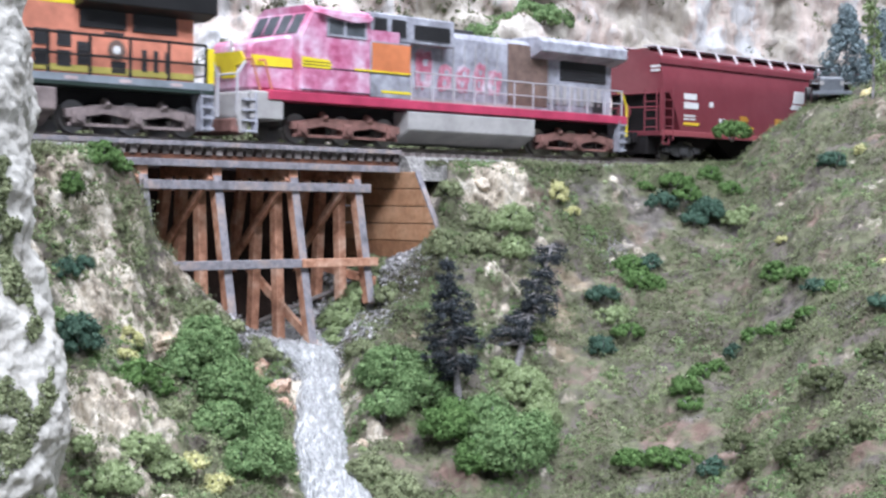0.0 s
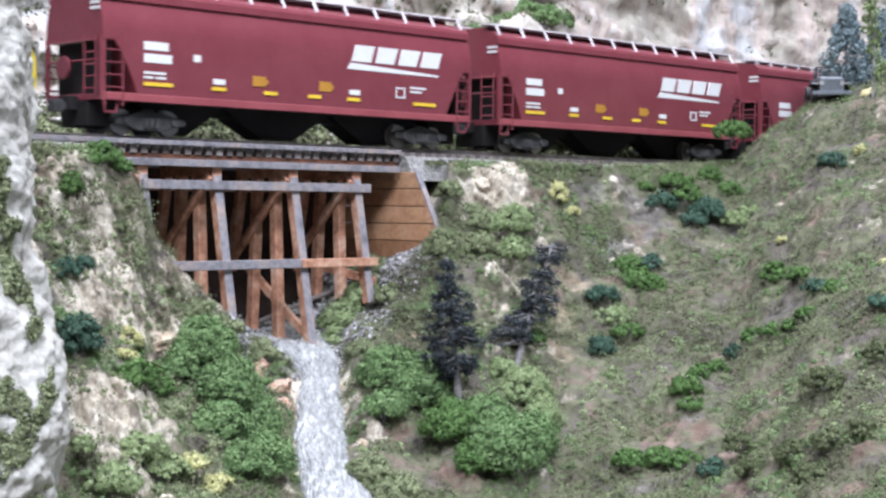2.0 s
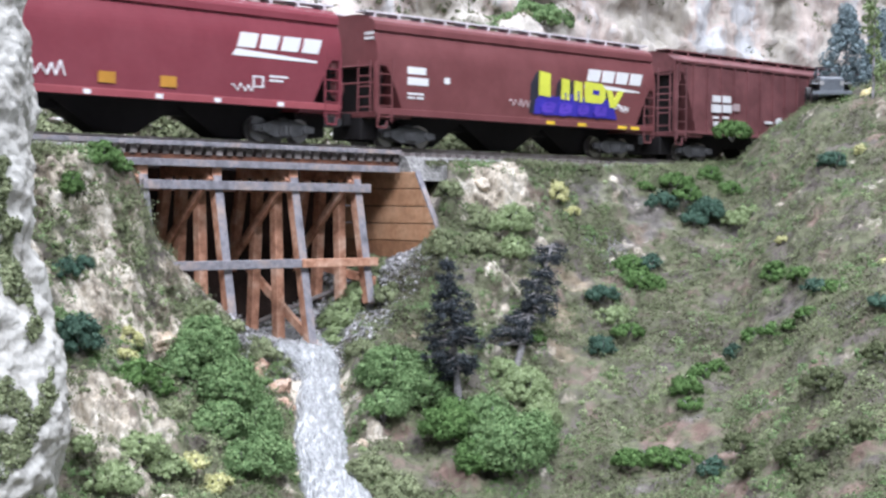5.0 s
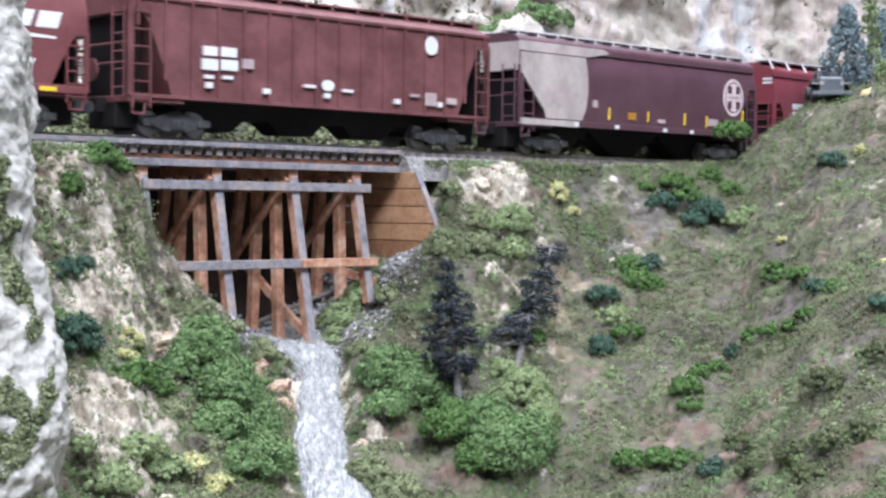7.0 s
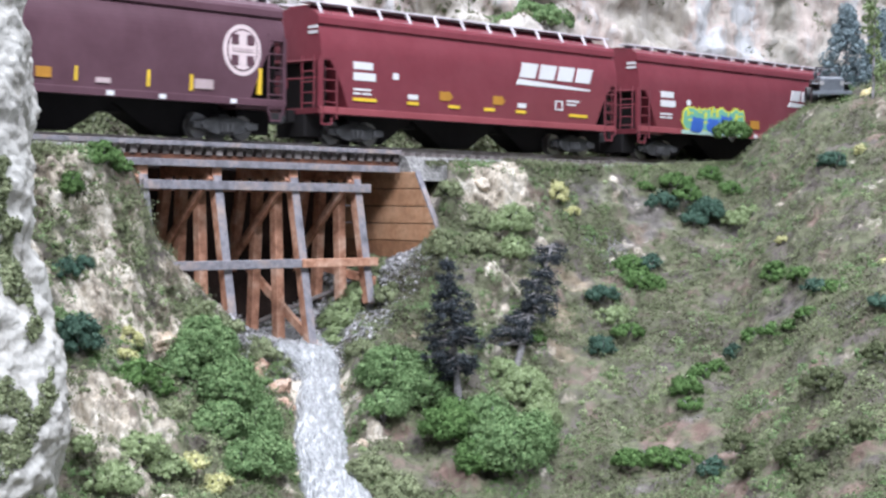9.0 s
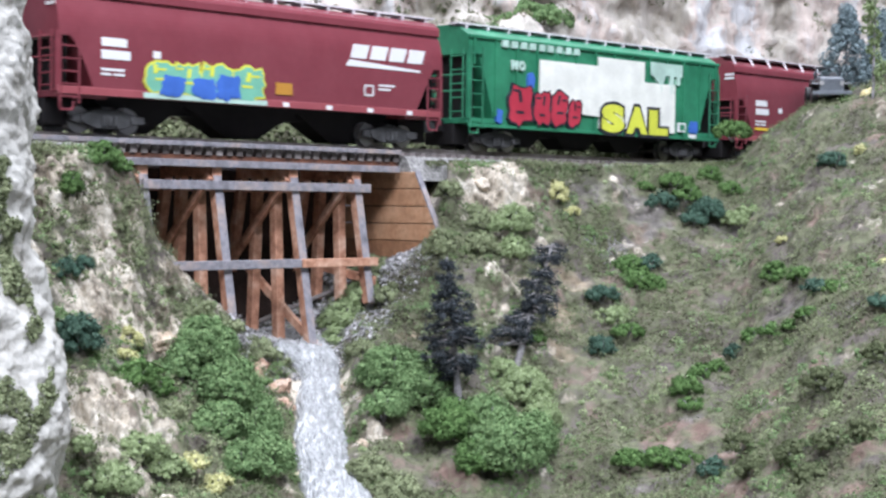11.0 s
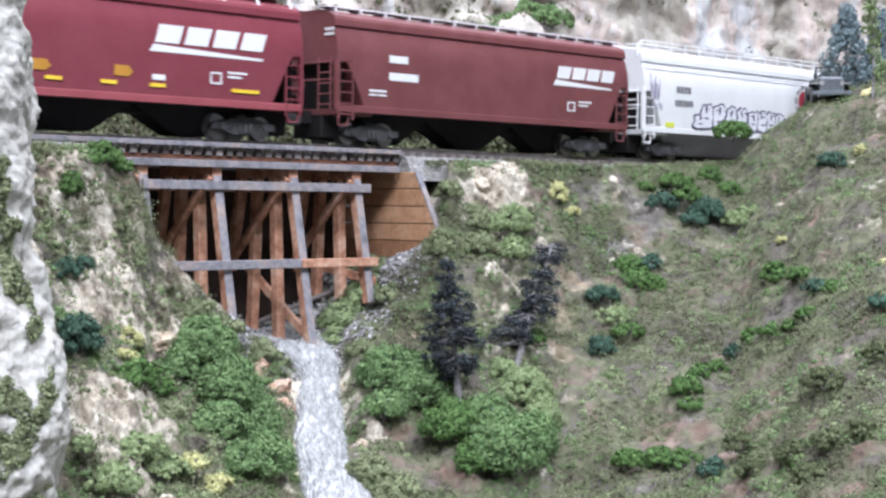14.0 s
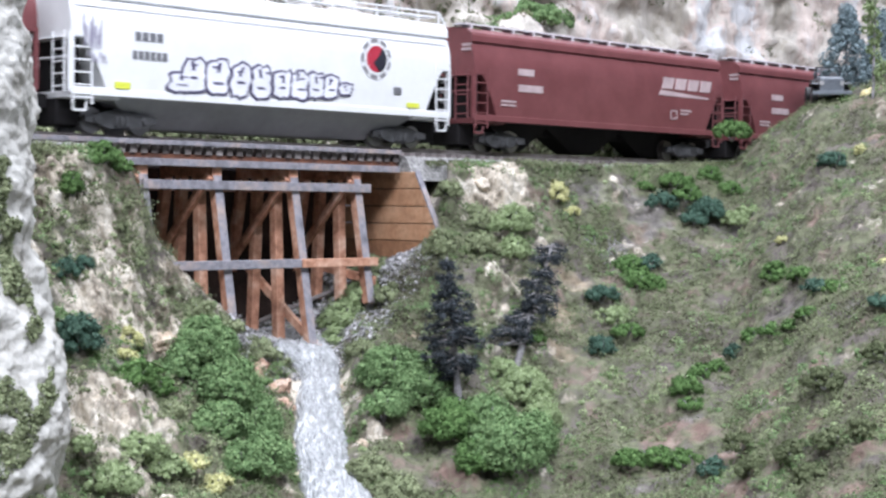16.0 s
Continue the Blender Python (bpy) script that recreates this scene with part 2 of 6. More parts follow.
def mesh_of(name, bm, material, smooth=False, scale=MM, bevel=0.0):
    bmesh.ops.recalc_face_normals(bm, faces=bm.faces[:])
    if bevel:
        bmesh.ops.bevel(bm, geom=bm.edges[:], offset=bevel, segments=1, affect="EDGES", clamp_overlap=True)
    if scale != 1:
        bmesh.ops.scale(bm, vec=(scale,) * 3, verts=bm.verts[:])
    me = bpy.data.meshes.new(name)
    bm.to_mesh(me)
    bm.free()
    me.materials.append(material)
    if smooth:
        me.shade_smooth()
    return me


def part(name, bm, material, parent, label="", smooth=False, scale=MM, bevel=0.0):
    ob = new(name, mesh_of(name, bm, material, smooth, scale, bevel))
    ob.parent = parent
    return tagged(ob, label) if label else ob


def made(build):
    """A bmesh filled by build(bm)."""
    bm = bmesh.new()
    build(bm)
    return bm


# ---- terrain ----
FORWARD, RIGHT = Vector((0.70606, 0.70816, 0)), Vector((0.70816, -0.70606, 0))
SECTIONS = []


def section(w, *knots):
    """A profile of the hillside along one bearing: distance ahead and height."""
    SECTIONS.append((w, knots))


section(-0.326, (0.358, -0.1038), (0.388, -0.0979), (0.439, -0.0630), (0.475, -0.0319), (0.501, -0.0062), (0.513, -0.0140), (0.633, -0.0140))
section(-0.261, (0.378, -0.1080), (0.408, -0.1014), (0.464, -0.0649), (0.500, -0.0320), (0.523, -0.0064), (0.535, -0.0140), (0.655, -0.0140))
section(-0.228, (0.393, -0.1112), (0.423, -0.1041), (0.479, -0.0695), (0.515, -0.0358), (0.536, -0.0069), (0.548, -0.0140), (0.668, -0.0140))
section(-0.201, (0.403, -0.1133), (0.433, -0.1058), (0.489, -0.0739), (0.530, -0.0417), (0.553, -0.0126), (0.570, -0.0200), (0.600, -0.0100))
section(-0.178, (0.417, -0.1165), (0.448, -0.1085), (0.509, -0.0795), (0.549, -0.0561), (0.565, -0.0407), (0.600, -0.0500), (0.660, -0.0500))
section(-0.149, (0.427, -0.1186), (0.458, -0.1103), (0.518, -0.0879), (0.559, -0.0727), (0.574, -0.0595), (0.612, -0.0680), (0.670, -0.0680))
section(-0.120, (0.442, -0.1217), (0.473, -0.1129), (0.528, -0.0985), (0.573, -0.0841), (0.589, -0.0747), (0.635, -0.0760), (0.690, -0.0620))
section(-0.094, (0.462, -0.1260), (0.493, -0.1166), (0.533, -0.1048), (0.573, -0.0902), (0.604, -0.0788), (0.645, -0.0720), (0.690, -0.0520))
section(-0.065, (0.467, -0.1269), (0.497, -0.1173), (0.538, -0.1054), (0.583, -0.0912), (0.629, -0.0737), (0.662, -0.0580), (0.700, -0.0400))
section(-0.044, (0.472, -0.1279), (0.502, -0.1182), (0.558, -0.0962), (0.619, -0.0727), (0.654, -0.0524), (0.675, -0.0480), (0.720, -0.0120))
section(-0.022, (0.477, -0.1289), (0.507, -0.1190), (0.563, -0.0967), (0.614, -0.0677), (0.638, -0.0459), (0.662, -0.0420), (0.720, -0.0120))
section(-0.010, (0.478, -0.1291), (0.508, -0.1191), (0.568, -0.0973), (0.611, -0.0652), (0.631, -0.0456), (0.651, -0.0320), (0.673, -0.0090))
section(-0.002, (0.479, -0.1292), (0.509, -0.1192), (0.568, -0.0972), (0.609, -0.0650), (0.629, -0.0436), (0.646, -0.0320), (0.668, -0.0080))
section(0.003, (0.482, -0.1299), (0.512, -0.1197), (0.587, -0.0762), (0.628, -0.0413), (0.653, -0.0091), (0.672, -0.0075), (0.760, -0.0140))
section(0.014, (0.484, -0.1302), (0.514, -0.1201), (0.589, -0.0742), (0.637, -0.0392), (0.663, -0.0069), (0.675, -0.0140), (0.795, -0.0140))
section(0.043, (0.492, -0.1318), (0.522, -0.1214), (0.604, -0.0753), (0.650, -0.0393), (0.683, -0.0061), (0.695, -0.0140), (0.815, -0.0140))
section(0.079, (0.497, -0.1327), (0.527, -0.1221), (0.619, -0.0763), (0.675, -0.0372), (0.706, -0.0063), (0.718, -0.0140), (0.838, -0.0140))
section(0.133, (0.487, -0.1302), (0.517, -0.1199), (0.629, -0.0767), (0.700, -0.0372), (0.751, -0.0058), (0.763, -0.0140), (0.883, -0.0140))
section(0.184, (0.467, -0.1256), (0.498, -0.1159), (0.619, -0.0755), (0.720, -0.0320), (0.791, -0.0021), (0.807, -0.0140), (0.927, -0.0140))
section(0.212, (0.437, -0.1189), (0.468, -0.1102), (0.584, -0.0724), (0.690, -0.0265), (0.792, 0.0172), (0.836, -0.0140), (0.956, -0.0140))
section(0.241, (0.418, -0.1144), (0.448, -0.1063), (0.559, -0.0661), (0.670, -0.0165), (0.792, 0.0326), (0.868, -0.0140), (0.988, -0.0140))
section(0.284, (0.398, -0.1099), (0.428, -0.1024), (0.539, -0.0604), (0.651, -0.0117), (0.782, 0.0413), (0.919, -0.0140), (1.039, -0.0140))
section(0.339, (0.378, -0.1053), (0.408, -0.0985), (0.519, -0.0549), (0.631, -0.0071), (0.772, 0.0465), (0.995, -0.0140), (1.115, -0.0140))


def smooth_knots(vals, s):
    """Catmull-Rom through vals at parameter s."""
    n = len(vals) - 1
    i = min(int(s), n - 1)
    f = s - i
    p0, p1, p2, p3 = vals[max(i - 1, 0)], vals[i], vals[i + 1], vals[min(i + 2, n)]
    m1, m2 = (p2 - p0) * 0.4, (p3 - p1) * 0.4
    return (2 * f ** 3 - 3 * f * f + 1) * p1 + (f ** 3 - 2 * f * f + f) * m1 + (-2 * f ** 3 + 3 * f * f) * p2 + (f ** 3 - f * f) * m2


def lofted(sections, w, s):
    """Place on the surface lofted through the profiles, at bearing w and profile parameter s."""
    k = 0
    while k < len(sections) - 2 and sections[k + 1][0] < w:
        k += 1
    (wa, a), (wb, b) = sections[k], sections[k + 1]
    f = min(max((w - wa) / (wb - wa), 0), 1)
    f = 0.5 * f + 0.5 * f * f * (3 - 2 * f)
    d = smooth_knots([p[0] * (1 - f) + q[0] * f for p, q in zip(a, b)], s)
    z = smooth_knots([p[1] * (1 - f) + q[1] * f for p, q in zip(a, b)], s)
    g = EYE + FORWARD * d + RIGHT * (w * d)
    return Vector((g.x, g.y, z))


def rough(p, amp, size, seed=0.0):
    return amp * noise.fractal(p / size + Vector((seed, seed * 2, 0)), 0.9, 2.1, 4)


def sheet(name, place, nu, nv, material, smooth=True):
    verts = [place(i / nu, j / nv) for j in range(nv + 1) for i in range(nu + 1)]
    row = nu + 1
    faces = [(j * row + i, j * row + i + 1, (j + 1) * row + i + 1, (j + 1) * row + i) for j in range(nv) for i in range(nu)]
    me = bpy.data.meshes.new(name)
    me.from_pydata(verts, [], faces)
    for m in material if isinstance(material, (list, tuple)) else [material]:
        me.materials.append(m)
    if smooth:
        me.shade_smooth()
    return new(name, me), verts
W0, W1 = SECTIONS[0][0], SECTIONS[-1][0]


def swell(w, a, b):
    f = min(max((w - a) / (b - a), 0), 1)
    return f * f * (3 - 2 * f)


STREAM = ((0.0, -0.046, 0.028), (1.06, -0.065, 0.0218), (1.35, -0.0715, 0.0192), (1.72, -0.0772, 0.0172), (2.14, -0.078, 0.0166), (2.65, -0.0785, 0.0147), (3.10, -0.0772, 0.0126), (3.42, -0.0785, 0.0147), (3.85, -0.0907, 0.0153), (4.6, -0.096, 0.0153))


def stream_mid(s):
    """Bearing of the stream's middle and its half width in bearing, along the profile parameter."""
    k = 0
    while k < len(STREAM) - 2 and STREAM[k + 1][0] < s:
        k += 1
    a, b = STREAM[k], STREAM[k + 1]
    f = min(max((s - a[0]) / (b[0] - a[0]), 0), 1)
    return a[1] + (b[1] - a[1]) * f, a[2] + (b[2] - a[2]) * f


SPOTS = collections.defaultdict(list)


def spot(kind, x, y, z, r):
    """A patch of bare rock or of one soil; the radius in millimetres."""
    SPOTS[kind].append((Vector((x, y, z)), r * MM))


spot("red", 0.4482, -0.1569, -0.1056, 12.2)
spot("red", 0.4514, -0.1680, -0.1016, 8.1)
spot("red", 0.4465, -0.1913, -0.0996, 8.8)
spot("red", 0.4459, -0.2005, -0.0928, 6.8)
spot("red", 0.4380, -0.1894, -0.1085, 6.8)
spot("red", 0.4284, -0.2266, -0.0930, 6.4)
spot("red", 0.4129, -0.2122, -0.1128, 9.1)
spot("red", 0.3933, -0.2617, -0.1035, 6.7)
spot("red", 0.4620, -0.1925, -0.0862, 5.0)
spot("red", 0.4104, -0.2560, -0.0947, 6.9)
spot("red", 0.5675, -0.1411, -0.0285, 4.8)
spot("red", 0.6312, -0.1325, 0.0093, 5.8)
spot("red", 0.6115, -0.0437, -0.0084, 6.0)
spot("red", 0.3742, -0.1258, -0.1162, 9.6)
spot("red", 0.3755, -0.0936, -0.1058, 7.2)
spot("straw", 0.4791, -0.0823, -0.0681, 9.1)
spot("straw", 0.4634, -0.0931, -0.0801, 8.0)
spot("straw", 0.5012, -0.0662, -0.0581, 8.6)
spot("bare", 0.4558, -0.0633, -0.0501, 6.3)
spot("bare", 0.4483, -0.0752, -0.0672, 5.5)
spot("straw", 0.4133, -0.0592, -0.0754, 6.5)
spot("bare", 0.3683, -0.0898, -0.1025, 5.2)
spot("grey", 0.5690, -0.0549, -0.0311, 11.7)
spot("grey", 0.5701, -0.0425, -0.0196, 8.4)
spot("grey", 0.5449, -0.0581, -0.0398, 9.0)
spot("grey", 0.6003, -0.0732, -0.0321, 10.6)
spot("grey", 0.4667, -0.2133, -0.0751, 5.1)
spot("grey", 0.5136, -0.1653, -0.0614, 8.8)
spot("grey", 0.4563, -0.1607, -0.0999, 6.2)
spot("grey", 0.4173, -0.1734, -0.1168, 9.6)
spot("grey", 0.5451, -0.0380, -0.0149, 10.2)
spot("grey", 0.4994, -0.2001, -0.0579, 6.3)
spot("bare", 0.4737, -0.0360, -0.0136, 9.5)
spot("bare", 0.4907, -0.0397, -0.0157, 10.8)
spot("bare", 0.4614, -0.0217, -0.0233, 5.2)
spot("bare", 0.4544, -0.0678, -0.0544, 4.9)
spot("bare", 0.2904, -0.0460, -0.0396, 5.8)
spot("bare", 0.2945, -0.0532, -0.0545, 7.6)
spot("bare", 0.2705, -0.0671, -0.0566, 6.6)
spot("bare", 0.3070, -0.0343, -0.0304, 6.0)
spot("bare", 0.2546, -0.0955, -0.0812, 6.9)
spot("bare", 0.2473, -0.0980, -0.0886, 6.8)
spot("bare", 0.2768, -0.0862, -0.0847, 3.9)
spot("bare", 0.2766, -0.1132, -0.1065, 2.6)



def bareness(p, w, s):
    """High on bare rock, low on soil and turf."""
    n = noise.fractal(p * 30 + Vector((3, 1, 7)), 0.9, 2.0, 3)
    near_stream = 0.32 * (1 - swell(abs(w + 0.075), 0.018, 0.04)) if s < 3.9 else 0.0
    spots = sum(0.40 * math.exp(-(p - c).length_squared / (r * r)) for c, r in SPOTS["bare"] if (p - c).length_squared < 6 * r * r)
    face = 0.34 * math.exp(-((w - 0.045) / 0.035) ** 2) if 1.8 < s < 4.1 else 0.0
    return n * 0.42 + 0.42 * (1 - swell(w, -0.17, -0.11)) - 0.24 + near_stream + spots + face


def hillside(u, v):
    w = W0 + (W1 - W0) * u
    s = v * 6
    p = lofted(SECTIONS, w, s)
    calm = 1.0 if s < 3.5 else max(0.0, 1 - (s - 3.5) / 0.5)
    r = max(0.0, min(1.0, (bareness(p, w, s) + 0.08) * 3))
    mid, half = stream_mid(s)
    bed = swell(abs(w - mid), half * 0.8, half + 0.012)
    crag = noise.ridged_multi_fractal(p * 80, 0.8, 2.2, 6, 1.0, 2.0) - 1.0
    bump = rough(p, 0.0048, 0.035) + rough(p, 0.0016, 0.007, 5) + (0.42 + r) * 0.0034 * crag + r * abs(rough(p, 0.007, 0.012, 9))
    return p + Vector((-0.5, -0.5, 0.75)) * (bump * (0.2 + 0.8 * calm) * (0.15 + 0.85 * bed)) + Vector((0, 0, -0.002 * (1 - bed)))


NU, NV = 520, 360
ground, ground_verts = sheet("ground", hillside, NU, NV, M_ground)
tagged(ground, "rugged hillside of tan rock and brown soil with patchy turf", "hillside", kind="structure")
bare = ground.data.attributes.new("bare", "FLOAT", "POINT")
BARE = [bareness(p, W0 + (W1 - W0) * (i % (NU + 1)) / NU, 6 * (i // (NU + 1)) / NV) for i, p in enumerate(ground_verts)]
bare.data.foreach_set("value", BARE)
GROUND_AT = np.array([tuple(v) for v in ground_verts])
SOIL = np.zeros(len(GROUND_AT))
for kind in ("red", "straw", "grey"):
    value = np.zeros(len(GROUND_AT))
    for c, r in SPOTS[kind]:
        value = np.maximum(value, 0.62 * np.exp(-(np.sum((GROUND_AT - np.array(c)) ** 2, axis=1) / (1.25 * r) ** 2) ** 1.5))
    ground.data.attributes.new(kind, "FLOAT", "POINT").data.foreach_set("value", value)
    SOIL = np.maximum(SOIL, value)

# rock wall behind the track
BACK = []
for w, base in ((-0.40, 0.60), (-0.26, 0.62), (-0.15, 0.66), (0.0, 0.73), (0.12, 0.80), (0.2, 0.88), (0.30, 0.97), (0.42, 1.12)):
    BACK.append((w, ((base, -0.012), (base + 0.035, -0.002), (base + 0.07, 0.012), (base + 0.11, 0.05), (base + 0.16, 0.12), (base + 0.19, 0.22), (base + 0.26, 0.36))))


def cliff(u, v):
    p = lofted(BACK, -0.40 + 0.82 * u, v * 6)
    k = min(1.0, v * 3)
    lump = rough(p, 0.035, 0.11, 2) + abs(rough(p, 0.02, 0.04, 4)) + rough(p, 0.004, 0.012, 6) + 0.009 * noise.ridged_multi_fractal(p * 26, 0.8, 2.2, 6, 1.0, 2.0)
    return p + (Vector((-0.7, -0.7, 0.15)) * (lump * k))


backdrop_cliff, cliff_verts = sheet("cliff", cliff, 300, 200, M_cliff)
tagged(backdrop_cliff, "steep pinkish and grey plaster rock face behind the track", "cliff", kind="structure")

# pale outcrop close to the viewer
OUT = []
for z, edge in ((-0.135, -0.1030), (-0.105, -0.1000), (-0.084, -0.0970), (-0.068, -0.0990), (-0.045, -0.1035), (-0.035, -0.1078), (-0.022, -0.1060), (-0.002, -0.1070), (0.012, -0.1080), (0.026, -0.1095), (0.05, -0.113), (0.075, -0.119)):
    OUT.append((z, edge))


def outcrop(u, v):
    z = -0.135 + 0.21 * v
    k = 0
    while k < len(OUT) - 2 and OUT[k + 1][0] < z:
        k += 1
    f = (z - OUT[k][0]) / (OUT[k + 1][0] - OUT[k][0])
    f = f * f * (3 - 2 * f)
    edge = OUT[k][1] * (1 - f) + OUT[k + 1][1] * f
    a = -1.9 + 3.8 * u
    c = EYE + FORWARD * 0.40 + RIGHT * (edge - 0.05)
    d = RIGHT * math.cos(a) * 0.05 - FORWARD * math.sin(a) * 0.045
    p = Vector((c.x + d.x, c.y + d.y, z))
    return p + (RIGHT * math.cos(a) - FORWARD * math.sin(a)) * (rough(p, 0.004, 0.03, 3) - abs(rough(p, 0.003, 0.010, 8)) + 0.0011 * noise.ridged_multi_fractal(p * 75, 0.8, 2.2, 6, 1.0, 2.0) + 0.0008 * noise.ridged_multi_fractal(p * 190, 0.8, 2.2, 4, 1.0, 2.0)) * 0.8


rock_outcrop, outcrop_verts = sheet("rock_outcrop", outcrop, 160, 300, M_white_rock)
tagged(rock_outcrop, "tall pale grey-white rock outcrop with mossy patches", "rock", kind="structure")

# the room around the layout
room = made(lambda bm: box(bm, -3.2, 4.2, -3.5, 3.0, -1.0, 1.5))
for f in room.faces:
    f.normal_flip()
room_box = new("wall_room", mesh_of("wall_room", room, M_room, scale=1))
tagged(room_box, "plain off-white room walls and ceiling around the layout", "wall", kind="structure")

bm = made(lambda bm: box(bm, -3.1, 4.1, -0.30, 0.75, -0.19, -0.15))
tagged(new("layout_base", mesh_of("layout_base", bm, M_ground, scale=1)), "earth-coloured board that carries the layout", "base", kind="structure")

# roadbed on both sides of the bridge
for x0, x1 in ((-3000, 298), (449.5, 4000)):
    bm = made(lambda bm: long_prism(bm, [(-25, -14), (-20, -5.0), (-18, -3.8), (19, -3.8), (21, -4.6), (34, -14)], x0, x1))
    tagged(new("roadbed", mesh_of("roadbed", bm, M_ballast)), "grey stone ballast bed under the track", "roadbed", kind="structure")
for y in (-8.25, 8.25):
    bm = made(lambda bm: long_prism(bm, [(y - 1.1, -2.1), (y - 1.1, -1.7), (y - 0.3, -1.4), (y - 0.3, -0.7), (y - 0.5, -0.5), (y - 0.5, 0), (y + 0.5, 0), (y + 0.5, -0.5), (y + 0.3, -0.7), (y + 0.3, -1.4), (y + 1.1, -1.7), (y + 1.1, -2.1)], -3000, 4000))
    tagged(new("rail", mesh_of("rail", bm, M_rail)), "dull steel rail with a bright worn head", "rail", kind="structure")
bm = bmesh.new()
for i in range(-490, 650):
    x = i * 6.1
    if 296 < x < 451:
        continue
    box(bm, x - 1.3, x + 1.3, -15.2, 15.2, -4.6, -2.1)
tagged(new("track_ties", mesh_of("track_ties", bm, M_tie)), "weathered grey-brown wooden track ties in ballast", "ties", kind="stuff")


# ---- trestle ----
def trestle():
    t = tagged(new("trestle_bridge"), "red-brown and grey timber trestle carrying the track over the stream", "bridge")
    rnd = random.Random(4)
    tie = mesh_of("bridge_tie", made(lambda bm: box(bm, -1.35, 1.35, -16.6, 16.6, -6.4, -2.1)), M_tie)
    for i in range(32):
        ob = new("bridge_tie", tie)
        ob.parent = t
        ob.location = ((298.5 + i * 4.77) * MM, rnd.uniform(-0.4, 0.4) * MM, 0)
    for y in (-17.6, 17.6):
        part("guard_timber", made(lambda bm: box(bm, 270, 448, y - 0.9, y + 0.9, -3.3, -1.5)), M_wood_grey, t, bevel=0.15)
    # stringers take the darker timber colour to show them shaded by the ties
    for y in (-14.2, -7.5, 7.5, 14.2):
        part("stringer", made(lambda bm: box(bm, 297, 448, y - 1.8, y + 1.8, -10.0, -6.4)), M_wood_shaded, t, "red-brown stringer, darkened for the shade under the ties", bevel=0.2)
    part("fascia_beam", made(lambda bm: box(bm, 306, 447, -18.8, -17.1, -10.9, -8.2)), M_wood_grey, t, "grey weathered longitudinal beam", bevel=0.2)
    part("fascia_beam", made(lambda bm: box(bm, 306, 447, 17.1, 18.8, -10.9, -8.2)), M_wood_grey, t, bevel=0.2)
    bents = (321.5, 354.5, 391.5, 424.5)
    feet = (-62.0, -82.0, -88.0, -62.0)
    for x, foot in zip(bents, feet):
        part("cap_beam", made(lambda bm: box(bm, x - 2.2, x + 2.2, -17, 17, -14, -10.0)), M_wood_red, t, bevel=0.2)
        for y0, slope in ((-15.5, -0.20), (-5.5, -0.05), (5.5, 0.05), (15.5, 0.2)):
            y1 = y0 + slope * (-14 - foot)
            ob = part("post", made(lambda bm: beam(bm, (x, y0, -14), (x, y1, foot - 2), 3.8, 3.8)), M_wood_red, t, bevel=0.25)
            if slope == -0.20:
                ob.data.materials.append(M_wood_grey)
                for f in ob.data.polygons:
                    if f.normal.y < -0.6:
                        f.material_index = 1
        for dx, ya, za, yb, zb in ((-2.9, -16, -14, 19, -48), (2.9, 17, -49, -15.5 - 0.2 * (-14 - foot), foot + 7)):
            part("sway_brace", made(lambda bm: beam(bm, (x + dx, ya, za), (x + dx, yb, zb), 1.8, 3.4)), M_wood_red, t, bevel=0.15)
    for z, y in ((-17.6, -18.9), (-47.2, -25.4)):
        a, b = (320.0, 430.0) if z > -30 else (325.0, 428.5)
        if z < -30:
            part("girt", made(lambda bm: box(bm, 389, b, y - 0.9, y + 0.9, z - 1.7, z + 1.7)), M_wood_red, t, "fresh red-brown horizontal girt", bevel=0.2)
            b = 388.6
        part("girt", made(lambda bm: box(bm, a, b, y - 0.9, y + 0.9, z - 1.7, z + 1.7)), M_wood_grey, t, "grey weathered horizontal girt", bevel=0.2)
        part("girt", made(lambda bm: box(bm, a, 428, -y - 1.1, -y + 1.1, z - 2.0, z + 2.0)), M_wood_red, t, bevel=0.2)
    return t


trestle()
# added panel: its colour supplies the darkness behind the bents
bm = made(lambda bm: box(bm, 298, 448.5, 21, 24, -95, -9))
tagged(new("backing_board", mesh_of("backing_board", bm, M_gully_shade)), "near-black panel added as the shade of the gully behind the trestle", "board", kind="structure")


def bulkhead(x, side, lean):
    ob = tagged(new("abutment_wall"), "brown horizontal timber planks retaining the fill at the bridge end", "retaining wall")
    z = -10.5
    for k in range(6):
        h = 7.2
        lo = -25.5 - (-10.5 - z) * 0.56 if side > 0 else -20.0
        lo2 = lo - h * 0.56 if side > 0 else -20.0
        part("plank", made(lambda bm: prism_yz(bm, [(lo, z), (34, z), (34, z - h + 0.35), (lo2, z - h + 0.35)], x, x + 2.4 * side)), M_wood_plank, ob, bevel=0.2)
        z -= h
    if side > 0:
        part("edge_board", made(lambda bm: beam(bm, (x + 1.2, -25.4, -10.0), (x + 1.2, -47.0, -49), 2.6, 0.7)), M_wood_grey, ob)
    return ob


def prism_yz(bm, poly, x0, x1):
    long_prism(bm, poly, min(x0, x1), max(x0, x1))


bulkhead(449.0, 1, 0.56)
bulkhead(296.0, -1, 0.56)

